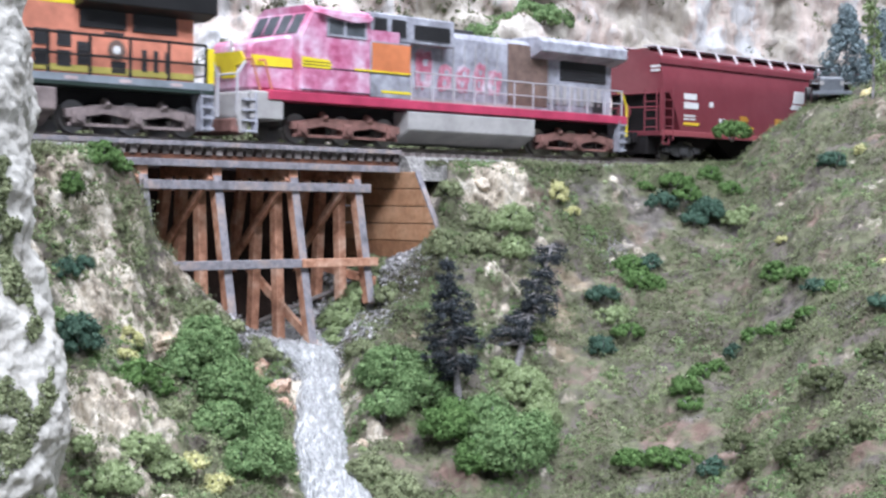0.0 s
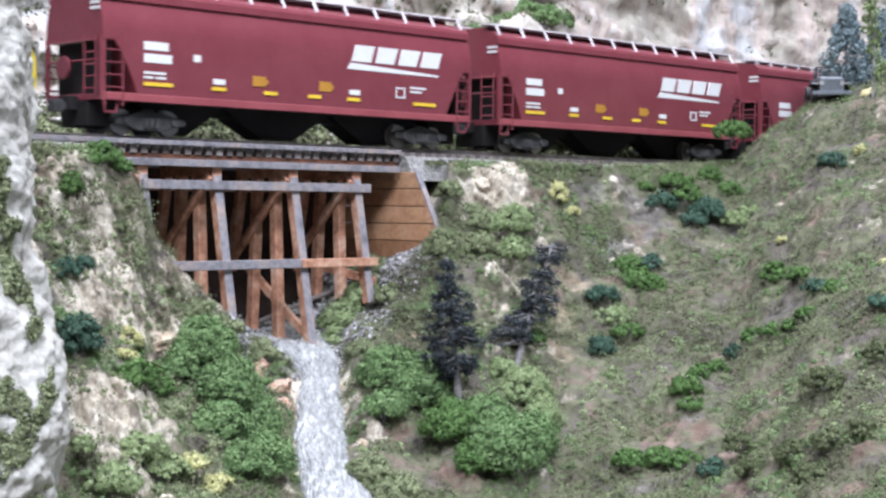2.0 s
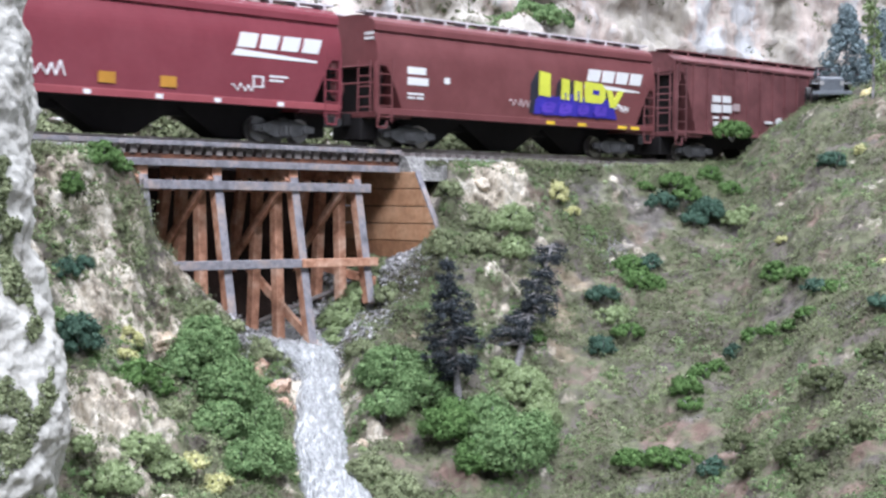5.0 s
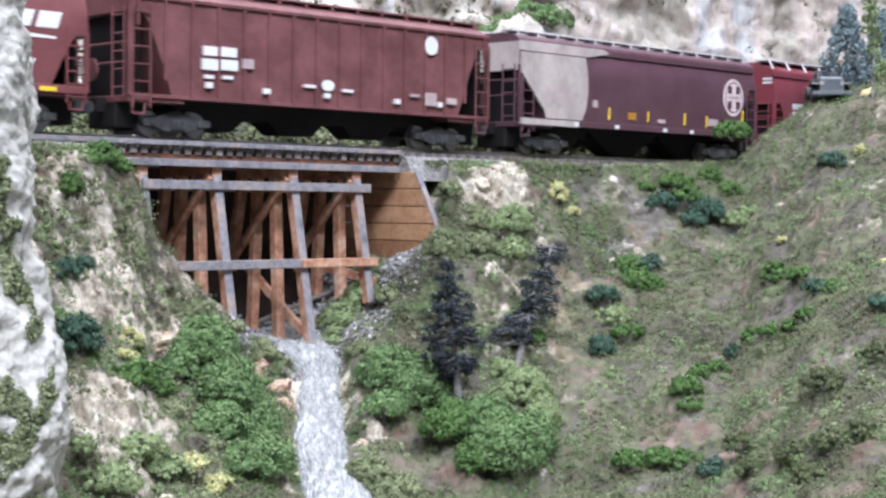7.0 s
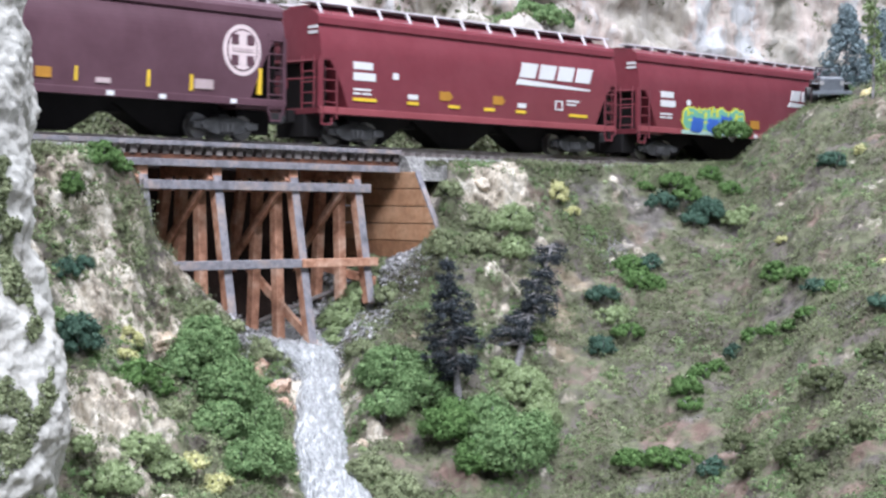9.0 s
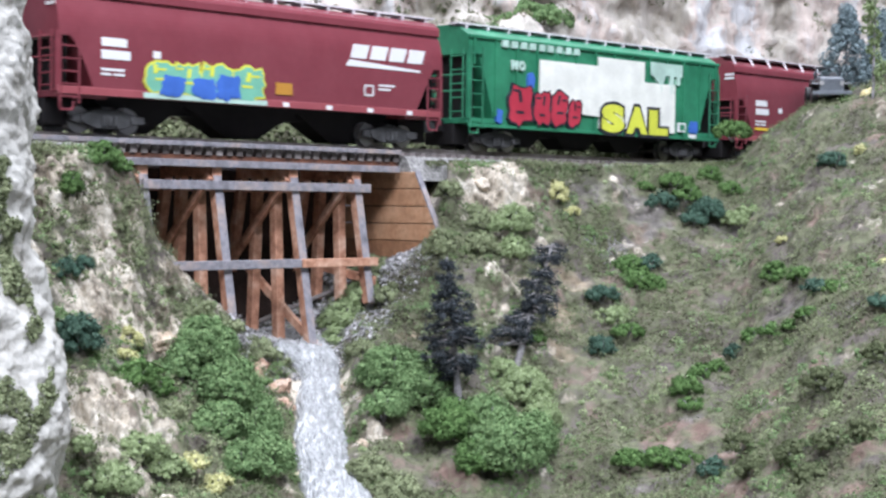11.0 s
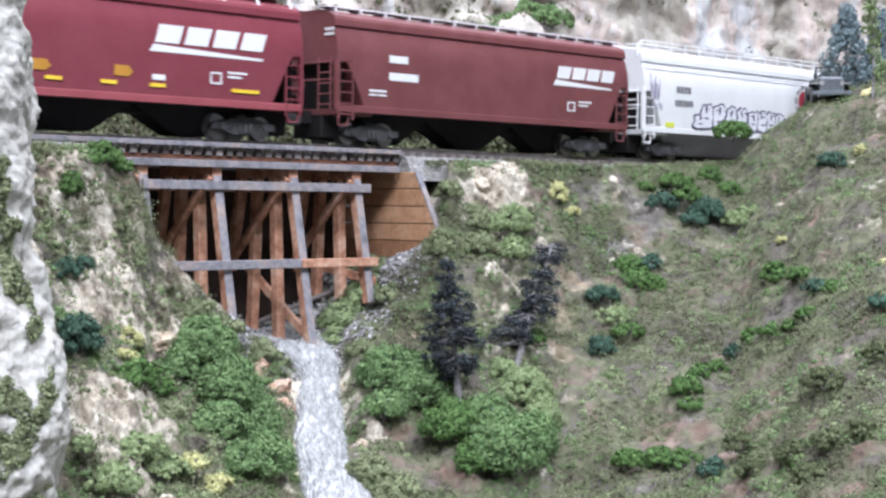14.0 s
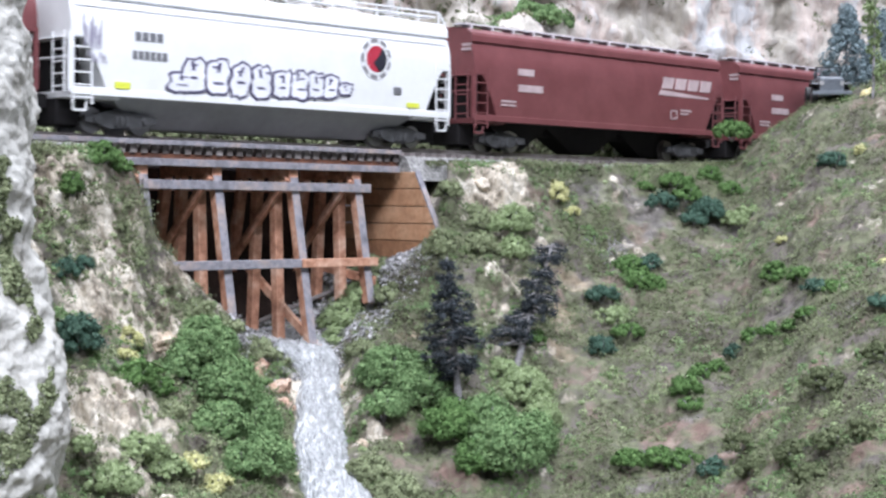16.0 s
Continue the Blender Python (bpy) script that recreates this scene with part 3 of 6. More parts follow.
# stream
def stream_place(u, v):
    s = 4.02 - 4.02 * v
    mid, half = stream_mid(s)
    half *= 1.04 + 0.10 * noise.noise(Vector((v * 9, 3 if u > 0.5 else 8, 0)))
    p = lofted(SECTIONS, mid + half * 2 * (u - 0.5), s)
    ridge = 0.6 * abs(noise.fractal(Vector((u * 9 + 0.5 * math.sin(v * 26), v * 15, 1)), 0.7, 2.2, 6)) + 0.5 * (1 - abs(noise.fractal(Vector((u * 14 + 0.7 * math.sin(v * 19 + u * 3), v * 22, 4)), 0.7, 2.2, 5)))
    return p + Vector((-0.3, -0.3, 0.8)) * (0.0017 * ridge + 0.0014 - 0.0045 * (2 * u - 1) ** 4)


water, _ = sheet("water", stream_place, 110, 320, M_water)
tagged(water, "white foaming stream tumbling down from under the trestle", "stream", kind="structure")
# ---- rolling stock; each car's origin is its middle, on the rail top ----
def body_shell(bm, prof, half_top, half_low, z_cut, z_low):
    """A car body: profile of (y, z) from the sill up to the ridge, mirrored; its ends slope inwards below z_cut."""
    def reach(z):
        if z >= z_cut:
            return half_top
        f = (z_cut - z) / (z_cut - z_low)
        return half_top + (half_low - half_top) * (0.32 + 0.68 * f ** 0.8)
    full = [(-y, z) for y, z in prof] + [(y, z) for y, z in prof[::-1]]
    lo = [bm.verts.new((-reach(z), y, z)) for y, z in full]
    hi = [bm.verts.new((reach(z), y, z)) for y, z in full]
    n = len(full)
    for i in range(n):
        j = (i + 1) % n
        bm.faces.new((lo[i], lo[j], hi[j], hi[i]))
    for ring in (lo, hi):
        for i in range(len(prof) - 1):
            bm.faces.new((ring[i], ring[i + 1], ring[n - 2 - i], ring[n - 1 - i]))


def disc(bm, x, z, r, y, n=28, depth=0.16, squash=1.0):
    prism(bm, [(x + r * squash * math.cos(i * math.tau / n), z + r * math.sin(i * math.tau / n)) for i in range(n)], y, y + depth)


WHEELSETS = []


def add_truck(car, x, frame_mat=None, pitch=10.2, radius=4.7, axles=(-1, 1), big=False):
    frame_mat = frame_mat or M_truck
    bm = bmesh.new()
    half = pitch * max(axles) + 5
    for y in (-12.4, 12.4):
        if not big:
            pts = [(-15, 6.3), (-15, 3.9), (-10, 3.2), (-5, 1.7), (5, 1.7), (10, 3.2), (15, 3.9), (15, 6.3), (10, 7.0), (5, 8.4), (-5, 8.4), (-10, 7.0)]
            prism(bm, [(x + a, z) for a, z in pts], y - 0.9, y + 0.9)
            for a in (-1, 1):
                rod(bm, (x + a * pitch, y - 1.9, 5), (x + a * pitch, y + 1.9, 5), 1.7, 8)
            for a in (-2.4, 0, 2.4):
                rod(bm, (x + a, y - (1.4 if y < 0 else -1.4), 2.6), (x + a, y - (1.4 if y < 0 else -1.4), 6.2), 0.9, 6)
        else:
            pts = [(-half, 8.2), (-half, 5.2), (-half + 5, 5.0), (-pitch * 0.55, 7.0), (-3, 5.5), (3, 5.5), (pitch * 0.55, 7.0), (half - 5, 5.0), (half, 5.2), (half, 8.2), (pitch * 0.6, 10.2), (-pitch * 0.6, 10.2)]
            prism(bm, [(x + a, z) for a, z in pts], y - 1.0, y + 1.0)
            for a in axles:
                box(bm, x + a * pitch - 2.6, x + a * pitch + 2.6, y - 1.8, y + 1.8, 3.2, 8.2)
                rod(bm, (x + a * pitch, y - 2.4, 5.8), (x + a * pitch, y + 2.4, 5.8), 2.0, 10)
            for a in (-0.5, 0.5):
                rod(bm, (x + a * pitch, y - 1.6, 9.4), (x + a * pitch, y + 1.6, 11.8), 1.5, 8)
            box(bm, x - half + 1, x + half - 1, y - 0.6, y + 0.6, 2.2, 3.4)
    box(bm, x - 2.4, x + 2.4, -12, 12, 3.5, 9.5)
    truck = part("truck", bm, frame_mat, car, bevel=0.15)
    for a in axles:
        bm = bmesh.new()
        rod(bm, (0, -11, 0), (0, 11, 0), 0.9, 8)
        for y in (-8.3, 8.3):
            rod(bm, (0, y - 1.1, 0), (0, y + 1.1, 0), radius, 20)
            s = 1 if y > 0 else -1
            rod(bm, (0, y - s * 1.1, 0), (0, y - s * 1.6, 0), radius + 0.5, 20)
            for k in range(5):
                ang = k * math.tau / 5
                rod(bm, (radius * 0.6 * math.cos(ang), y + s * 1.05, radius * 0.6 * math.sin(ang)), (radius * 0.6 * math.cos(ang), y + s * 1.2, radius * 0.6 * math.sin(ang)), 0.5, 5)
        wheels = part("wheelset", bm, M_wheel, truck)
        wheels.matrix_parent_inverse = Matrix.Translation(((x + a * pitch) * MM, 0, radius * MM))
        WHEELSETS.append((wheels, radius))
    return truck


def ladder(bm, x, y, z0, z1, w, rungs, r=0.42, along="x"):
    for s in (-1, 1):
        if along == "x":
            rod(bm, (x + s * w / 2, y, z0), (x + s * w / 2, y, z1), r, 5)
        else:
            rod(bm, (x, y + s * w / 2, z0), (x, y + s * w / 2, z1), r, 5)
    for k in range(rungs):
        z = z0 + (z1 - z0) * (k + 0.5) / rungs
        if along == "x":
            rod(bm, (x - w / 2, y, z), (x + w / 2, y, z), r * 0.85, 5)
        else:
            rod(bm, (x, y - w / 2, z), (x, y + w / 2, z), r * 0.85, 5)


def flank_at(z):
    """Half width of a curved-side hopper at height z."""
    return 18.9 - 0.5 * ((z - 29.5) / 16.7) ** 2 - 1.8 * max(0.0, (z - 36.0) / 10.2) ** 2


def hopper(label, paint_mat, sill_mat=None, ribs=0, drop=0.0, cut=(33.0, 14.5), half=92.5, walkway="posts", bays="three", low_mat=None, arch=False, frame_mat=None, sill_z=12.9):
    """A covered hopper of three bays."""
    car = tagged(new("hopper_car"), label, "freight car", group="freight train")
    sill_mat = sill_mat or paint_mat
    z_cut, run = cut
    if ribs:
        prof = [(17.6, 14.6 - drop), (17.9, 20), (17.9, 30), (17.9, 40), (17.9, 49.0), (17.2, 50.2), (12.0, 53.5), (6, 55.0)]
    else:
        low = sill_z + 2.1
        prof = [(flank_at(z), z) for z in [low + (46.2 - low) * k / 20 for k in range(21)]] + [(15.9, 46.6), (15.9, 47.1), (17.1, 47.5), (16.9, 50.0), (16.2, 51.4), (13.0, 53.3), (7, 54.4)]
    # the end-slope points must exist on the profile
    flank = 17.9 if ribs else flank_at(z_cut)
    prof = sorted(prof + [(flank, z_cut), (flank, z_cut - 0.05)], key=lambda p: p[1])
    body = part("body", made(lambda bm: body_shell(bm, prof, half, half - run, z_cut, 15.0 - drop)), paint_mat, car)
    if ribs:
        for k in range(ribs):
            x = -half + 3 + (2 * half - 6) * k / (ribs - 1)
            z0 = 14.4 - drop if abs(x) < half - run else max(14.4, 15 + (abs(x) - (half - run)) / run * (z_cut - 15))
            for y in (-18.35, 18.35):
                part("rib", made(lambda bm: box(bm, x - 0.55, x + 0.55, y - 0.5, y + 0.5, z0, 49.0)), paint_mat, body)
        for y in (-18.2, 18.2):
            part("top_chord", made(lambda bm: box(bm, -half, half, y - 0.7, y + 0.7, 48.8, 50.2)), paint_mat, car, bevel=0.15)
    for y in (-18.0, 18.0):
        part("side_sill", made(lambda bm: long_prism(bm, [(y - 0.9, sill_z), (y - 0.9, sill_z + 2.6), (y - 0.2, sill_z + 3.0), (y + 0.9, sill_z + 2.7), (y + 0.9, sill_z)], -half, half) if not ribs else box(bm, -half, half, y - 0.6, y + 0.6, 13.4 - drop, 14.8 - drop)), sill_mat, car, bevel=0.15)
    # hopper bays under the body
    if bays == "three":
        outlines = ([(-74, 14), (-31, 14), (-31, 12), (-47, 1.0), (-53, 1.0)], [(-31, 14), (23, 14), (23, 12), (5, 1.0), (-11, 1.0), (-31, 12)], [(23, 14), (74, 14), (56, 1.0), (42, 1.0), (23, 12)])
    else:
        outlines = ([(-74, 14), (-26, 14), (-26, 8), (-32, 8), (-38, 3), (-55, 3), (-60, 8.5)], [(-26, 14), (13.5, 14), (13.5, 8), (8, 8), (3, 3), (-14, 3), (-20, 8), (-26, 8)], [(13.5, 14), (74, 14), (68, 8.5), (47, 8.5), (42, 3), (25, 3), (19, 8), (13.5, 8)])
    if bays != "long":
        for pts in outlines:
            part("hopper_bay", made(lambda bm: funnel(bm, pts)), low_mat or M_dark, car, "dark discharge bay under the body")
    else:
        part("slope_bay", made(lambda bm: slope_bay(bm)), low_mat, car, "grey slope sheets narrowing to the discharge gates")
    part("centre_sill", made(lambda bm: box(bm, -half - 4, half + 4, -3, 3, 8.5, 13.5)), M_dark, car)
    for s in (-1, 1):
        xe = s * half
        # end frame: platform, posts and ladders
        part("end_sill", made(lambda bm: box(bm, xe - (run + 6 if s > 0 else 0), xe + (0 if s > 0 else run + 6), -17.6, 17.6, 11.8, 14.2)), paint_mat, car, bevel=0.2)
        # draft gear enlarged to a near-black block, so the gap between trucks reads dark
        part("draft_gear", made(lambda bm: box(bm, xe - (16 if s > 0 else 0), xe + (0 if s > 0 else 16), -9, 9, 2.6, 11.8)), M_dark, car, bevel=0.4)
        # added plate: shade in the hollow below the end slope, as near-black colour
        part("end_web", made(lambda bm: box(bm, xe - s * 4.4, xe - s * 3.8, -16.8, 16.8, 14.3, z_cut - 0.4)), M_dark, car, "added near-black plate imitating the shade under the sloping end")
        for y in (-17.7, 17.7):
            part("corner_post", made(lambda bm: box(bm, xe - 0.7, xe + 0.7, y - 0.7, y + 0.7, 14, z_cut + 1.5)), paint_mat, car)
        for y in (-18.0, 18.0):
            part("side_ladder", made(lambda bm: ladder(bm, xe - s * 4.6, y - (0.7 if y < 0 else -0.7), 9.8, z_cut + 3, 7.4, 6)), paint_mat, car)
        part("end_ladder", made(lambda bm: ladder(bm, xe + s * 0.6, -11.5, 13.8, z_cut + 2, 7.5, 5, along="y")), paint_mat, car)
        part("grab_iron", made(lambda bm: (rod(bm, (xe, -17.7, 26), (xe, 17.7, 26), 0.45, 5), rod(bm, (xe, -17.7, 33), (xe, 17.7, 33), 0.45, 5))), paint_mat, car)
        bm = bmesh.new()
        rod(bm, (xe + s * 0.8, 5, 24), (xe + s * 1.8, 5, 24), 4.2, 14)
        part("brake_wheel", bm, paint_mat, car)
        part("stirrup", made(lambda bm: (rod(bm, (xe - s * 1.2, -17.6, 12), (xe - s * 1.6, -17.6, 7.6), 0.45, 5), rod(bm, (xe - s * 7, -17.6, 12), (xe - s * 6.4, -17.6, 7.6), 0.45, 5), rod(bm, (xe - s * 1.6, -17.6, 7.6), (xe - s * 6.4, -17.6, 7.6), 0.45, 5))), paint_mat, car)
        part("coupler", made(lambda bm: (box(bm, xe, xe + s * 7, -1.6, 1.6, 8.5, 11.2), box(bm, xe + s * 5.5, xe + s * 9.2, -2.4, 2.4, 7.6, 12))), M_truck, car, bevel=0.2)
        add_truck(car, s * (half - 24), frame_mat)
    # roof walkway and hatches
    if walkway == "posts":
        bm = bmesh.new()
        for y in (-9.5, 9.5):
            box(bm, -half - 1, half + 1, y - 3.6, y + 3.6, 56.1, 56.8)
        part("walkway", bm, M_walk, car, "light galvanised running boards along the roof")
        for k in range(12):
            x = -half + 3 + (2 * half - 6) * k / 11
            for y in (-12.6, 12.6):
                part("walkway_post", made(lambda bm: rod(bm, (x, y * 1.22, 51.6), (x, y, 56.4), 0.6, 5)), M_walk, car)
        part("roof_trough", made(lambda bm: long_prism(bm, [(-7.5, 54), (-6.5, 56.0), (6.5, 56.0), (7.5, 54)], -half + 4, half - 4)), paint_mat, car)
    elif walkway == "rail":
        bm = bmesh.new()
        for y in (-8.5, 8.5):
            box(bm, -half + 2, half - 2, y - 3.0, y + 3.0, 56.2, 56.8)
        for y in (-14.2, 14.2):
            rod(bm, (-half + 3, y, 58.0), (half - 3, y, 58.0), 0.4, 5)
            for k in range(16):
                x = -half + 3 + (2 * half - 6) * k / 15
                rod(bm, (x, y, 52.5), (x, y, 58.0), 0.35, 5)
            for s in (-1, 1):
                rod(bm, (s * (half - 3), y, 58.0), (s * (half + 0.5), y, 54.0), 0.5, 5)
                rod(bm, (s * (half + 0.5), y, 54.0), (s * (half + 0.5), y, 50.0), 0.5, 5)
        part("walkway", bm, paint_mat, car)
    else:
        bm = bmesh.new()
        for y in (-9.5, 9.5):
            box(bm, -half - 1, half + 1, y - 3.4, y + 3.4, 55.0, 55.7)
            for k in range(14):
                x = -half + 4 + (2 * half - 8) * k / 13
                box(bm, x - 0.5, x + 0.5, y - 3.4, y + 3.4, 53.0, 55.0)
        part("walkway", bm, paint_mat if walkway == "dark" else M_walk, car)
    return car, body


def funnel(bm, pts):
    """A discharge bay that narrows downwards both ways."""
    a = [bm.verts.new((x, -5.0 - (z - 1.0) * 0.15, z)) for x, z in pts]
    b = [bm.verts.new((x, 5.0 + (z - 1.0) * 0.15, z)) for x, z in pts]
    bm.faces.new(a)
    bm.faces.new(b[::-1])
    for i in range(len(pts)):
        j = (i + 1) % len(pts)
        bm.faces.new((a[i], b[i], b[j], a[j]))


def slope_bay(bm):
    long = [(-76, 14), (76, 14), (58, 2.5), (-58, 2.5)]
    a = [bm.verts.new((x, -16.5 if z > 5 else -7, z)) for x, z in long]
    b = [bm.verts.new((x, 16.5 if z > 5 else 7, z)) for x, z in long]
    bm.faces.new(a)
    bm.faces.new(b[::-1])
    for i in range(4):
        j = (i + 1) % 4
        bm.faces.new((a[i], b[i], b[j], a[j]))


SIDE = -19.08  # lettering lies just proud of the near side


def decal(car, name, mat, polys, label="", y=SIDE):
    """Flat painted shapes on the near side, one part for each (x, z) polygon."""
    for p in polys:
        ob = part(name, made(lambda bm: prism(bm, p, y - 0.05, y + (1.3 if y < -18.9 else 0.35))), mat, car, label)
    return ob


def bar(x, z, w, h, slant=0.0):
    return [(x, z), (x + w, z), (x + w + slant, z + h), (x + slant, z + h)]


def railway_mark(car, x, z, w, h, mat):
    """The company mark as plain slanted blocks over a tapering stroke."""
    lw = w / 4.30
    polys = [bar(x + 2.4 + k * (lw + 0.7), z + 3.3, lw * 0.86, h, h * 0.34) for k in range(4)]
    decal(car, "mark_block", mat, polys)
    decal(car, "mark_stroke", mat, [[(x, z), (x + w * 0.99, z - 0.3), (x + w * 0.99, z + 0.5), (x + 1.9, z + 2.6)]])


def common_marks(car, mat=None, half=92.5, yellow=True, shift=0.0):
    mat = mat or M_mark
    L = -half
    decal(car, "reporting_mark", mat, [bar(L + 17 + shift, 30.4 + shift * 0.35, 10.5, 3.0), bar(L + 17 + shift, 25.9 + shift * 0.1, 12.0 + shift * 0.4, 3.2)])
    decal(car, "capacity_data", mat, [bar(L + 17, 21.8, 9.5, 0.9), bar(L + 17, 20.2, 4.0, 0.8), bar(L + 22, 20.2, 4.5, 0.8)])
    decal(car, "inspection_mark", mat, [bar(L + 38.6, 27.5, 3.2, 2.6)])
    for z in (45.6, 43.6):
        part("end_mark", made(lambda bm: box(bm, L - 0.35, L + 0.1, -16.5, -11, z, z + 1.1)), mat, car)
    if yellow:
        decal(car, "yellow_strip", M_yellow, [bar(L + x, z, w, 1.3) for x, z, w in ((17, 17.6, 12.5), (47, 17.6, 6.5), (71.5, 17.4, 6.5), (93.5, 17.4, 6.5), (114, 17.4, 6.5), (150.5, 17.4, 13))])
        decal(car, "ochre_placard", M_ochre, [bar(L + 66, 20.4, 6.2, 3.8), [(L + 72.2, 20.9), (L + 73.8, 22.2), (L + 72.2, 23.6)], bar(L + 99, 20.4, 6.2, 3.8), [(L + 105.2, 20.9), (L + 106.8, 22.2), (L + 105.2, 23.6)]])
        decal(car, "data_stencil", mat, [bar(L + 47.5, 19.9, 5.5, 2.0), bar(L + 115, 19.9, 5.5, 2.0)])
    decal(car, "wheel_report", mat, [bar(L + 140.5, 20.0, 5.2, 0.6), bar(L + 140.5, 23.8, 5.2, 0.6), bar(L + 140.5, 20.0, 0.6, 4.2), bar(L + 145.1, 20.0, 0.6, 4.2), bar(L + 148.5, 24.2, 9, 0.8), bar(L + 148.5, 22.6, 6.5, 0.8)])


CARS = []  # thing, place of its middle along the track at the clip's start


def new_hopper(at):
    car, body = hopper("glossy mineral-red covered hopper with white lettering and light roof walkway", M_red, M_red_sill, sill_z=11.7)
    common_marks(car)
    railway_mark(car, 21, 30.2, 52, 6.6, M_mark)
    CARS.append((car, at))
    return car


def plain_hopper(at, label, mat, sill=None, mark=M_mark, yellow=False, walkway="light", marks=True, shift=0.0):
    car, body = hopper(label, mat, sill, walkway=walkway)
    common_marks(car, mark, yellow=yellow, shift=shift)
    if marks:
        railway_mark(car, 38, 31.5, 42, 5.6, mark)
    CARS.append((car, at))
    return car


new_hopper(0.7178)
new_hopper(0.9215)
c3 = plain_hopper(1.1255, "mineral-red covered hopper with white lettering and a small graffiti tag", M_red, M_red_sill)
c4 = plain_hopper(1.3300, "faded red covered hopper with a large yellow and blue graffiti piece", M_brown_new)
c5, _b = hopper("weathered brown ribbed covered hopper with white lettering panels", M_brown, ribs=16, cut=(44.0, 18.0), bays="flat", walkway="dark")
CARS.append((c5, 1.5325))
c6, _b = hopper("plum-brown covered hopper with one faded tan end and round emblem", M_plum, cut=(38.0, 17.0), walkway="light")
CARS.append((c6, 1.7385))
new_hopper(1.9415)
c8 = plain_hopper(2.1440, "mineral-red covered hopper with green and blue graffiti", M_red, M_red_sill)
c9, _b = hopper("bright green ribbed covered hopper covered in graffiti", M_green, ribs=14, drop=3.2, cut=(42.0, 17.0), bays="flat", walkway="light")
CARS.append((c9, 2.3460))
new_hopper(2.5470)
c11 = plain_hopper(2.7500, "dull maroon covered hopper with white lettering", M_brown_new, shift=11)
c12, _b = hopper("white covered hopper with graffiti and round red and black emblem", M_white, bays="long", walkway="rail", low_mat=paint("grey_slope_sheet", (0.30, 0.30, 0.31), rough=0.5))
CARS.append((c12, 2.9480))
c13 = plain_hopper(3.1480, "brown covered hopper with faded striped lettering", M_brown_new, mark=M_mark_faded, shift=11)
c14 = plain_hopper(3.3500, "brown covered hopper with faded lettering", M_brown_new, mark=M_mark_faded, shift=11)


# ---- lettering and graffiti of the single cars ----
M_g_red = paint("red_spray", (0.42, 0.03, 0.055), rough=0.5)
M_g_yellow = paint("yellow_spray", (0.60, 0.62, 0.07), rough=0.5)
M_g_blue = paint("blue_spray", (0.035, 0.025, 0.30), rough=0.5)
M_g_sky = paint("sky_blue_spray", (0.045, 0.13, 0.46), rough=0.5)
M_g_teal = paint("teal_spray", (0.16, 0.42, 0.30), rough=0.5)
M_g_cream = paint("cream_patch_paint", (0.72, 0.72, 0.66), rough=0.6, dirt=0.1, scale=120)
M_g_pale = paint("pale_green_wash", (0.42, 0.58, 0.50), rough=0.6, dirt=0.2)
M_g_black = paint("black_outline", (0.02, 0.02, 0.03), rough=0.5)
M_g_lilac = paint("dark_violet_outline", (0.075, 0.065, 0.12), rough=0.5)
M_emblem = paint("pale_pink_emblem", (0.66, 0.54, 0.54), rough=0.5)


def blob(x, z, w, h, seed, grow=0.0):
    """A swollen letter-like outline."""
    r = random.Random(seed)
    pts = []
    for i in range(20):
        a = i * math.tau / 20
        c, s = math.cos(a), math.sin(a)
        k = 0.5 / max(abs(c), abs(s)) ** 0.85 * (0.80 + 0.30 * r.random())
        pts.append((x + w / 2 + c * k * (w + grow * 2) + s * w * 0.06, z + h / 2 + s * k * (h + grow * 2)))
    return pts


def bubble(car, letters, fill, edge, seed, y=SIDE - 0.1):
    """Spray-painted swollen letters: outline, fill and small inner strokes."""
    for k, (x, z, w, h) in enumerate(letters):
        decal(car, "graffiti_outline", edge, [blob(x, z, w, h, seed + k, 0.9)], y=y)
        decal(car, "graffiti_letter", fill, [blob(x, z, w, h, seed + k)], y=y - 0.12)
        r = random.Random(seed + k)
        decal(car, "graffiti_stroke", edge, [bar(x + w * 0.3, z + h * (0.26 + 0.14 * r.random()), w * r.uniform(0.3, 0.5), h * 0.08, r.uniform(-1, 1)), bar(x + w * r.uniform(0.25, 0.5), z + h * (0.55 + 0.1 * r.random()), w * 0.14, h * 0.30, r.uniform(-1.5, 1.5)), bar(x + w * r.uniform(0.0, 0.7), z + h * r.uniform(0.7, 0.85), w * 0.3, h * 0.07, 0.3)], y=y - 0.24)


def spray_letter(car, letter, x, z, w, h, fill, edge, y):
    """One fat letter fitted into a box on the near side, with a darker outline behind it if edge is given."""
    for name, mat, fat, out in (("graffiti_outline", edge, 0.16, 0.0), ("graffiti_letter", fill, 0.075, 0.14)):
        if mat is None:
            continue
        text = bpy.data.curves.new(name, "FONT")
        text.body, text.offset, text.extrude, text.resolution_u = letter, fat, 0.02, 4
        ghost = bpy.data.objects.new(name, text)
        me = bpy.data.meshes.new_from_object(ghost)
        bpy.data.objects.remove(ghost)
        co = np.array([v.co[:] for v in me.vertices])
        lo, hi = co.min(axis=0), co.max(axis=0)
        grow = 1.5 if name == "graffiti_outline" else 0.0
        for v in me.vertices:
            a, b, c = ((v.co[k] - lo[k]) / (hi[k] - lo[k]) for k in range(3))
            v.co = Vector((x - grow + a * (w + 2 * grow), y - out + 0.5 - c * 0.6, z - grow + b * (h + 2 * grow))) * MM
        me.materials.clear()
        me.materials.append(mat)
        ob = new(name, me)
        ob.parent = car


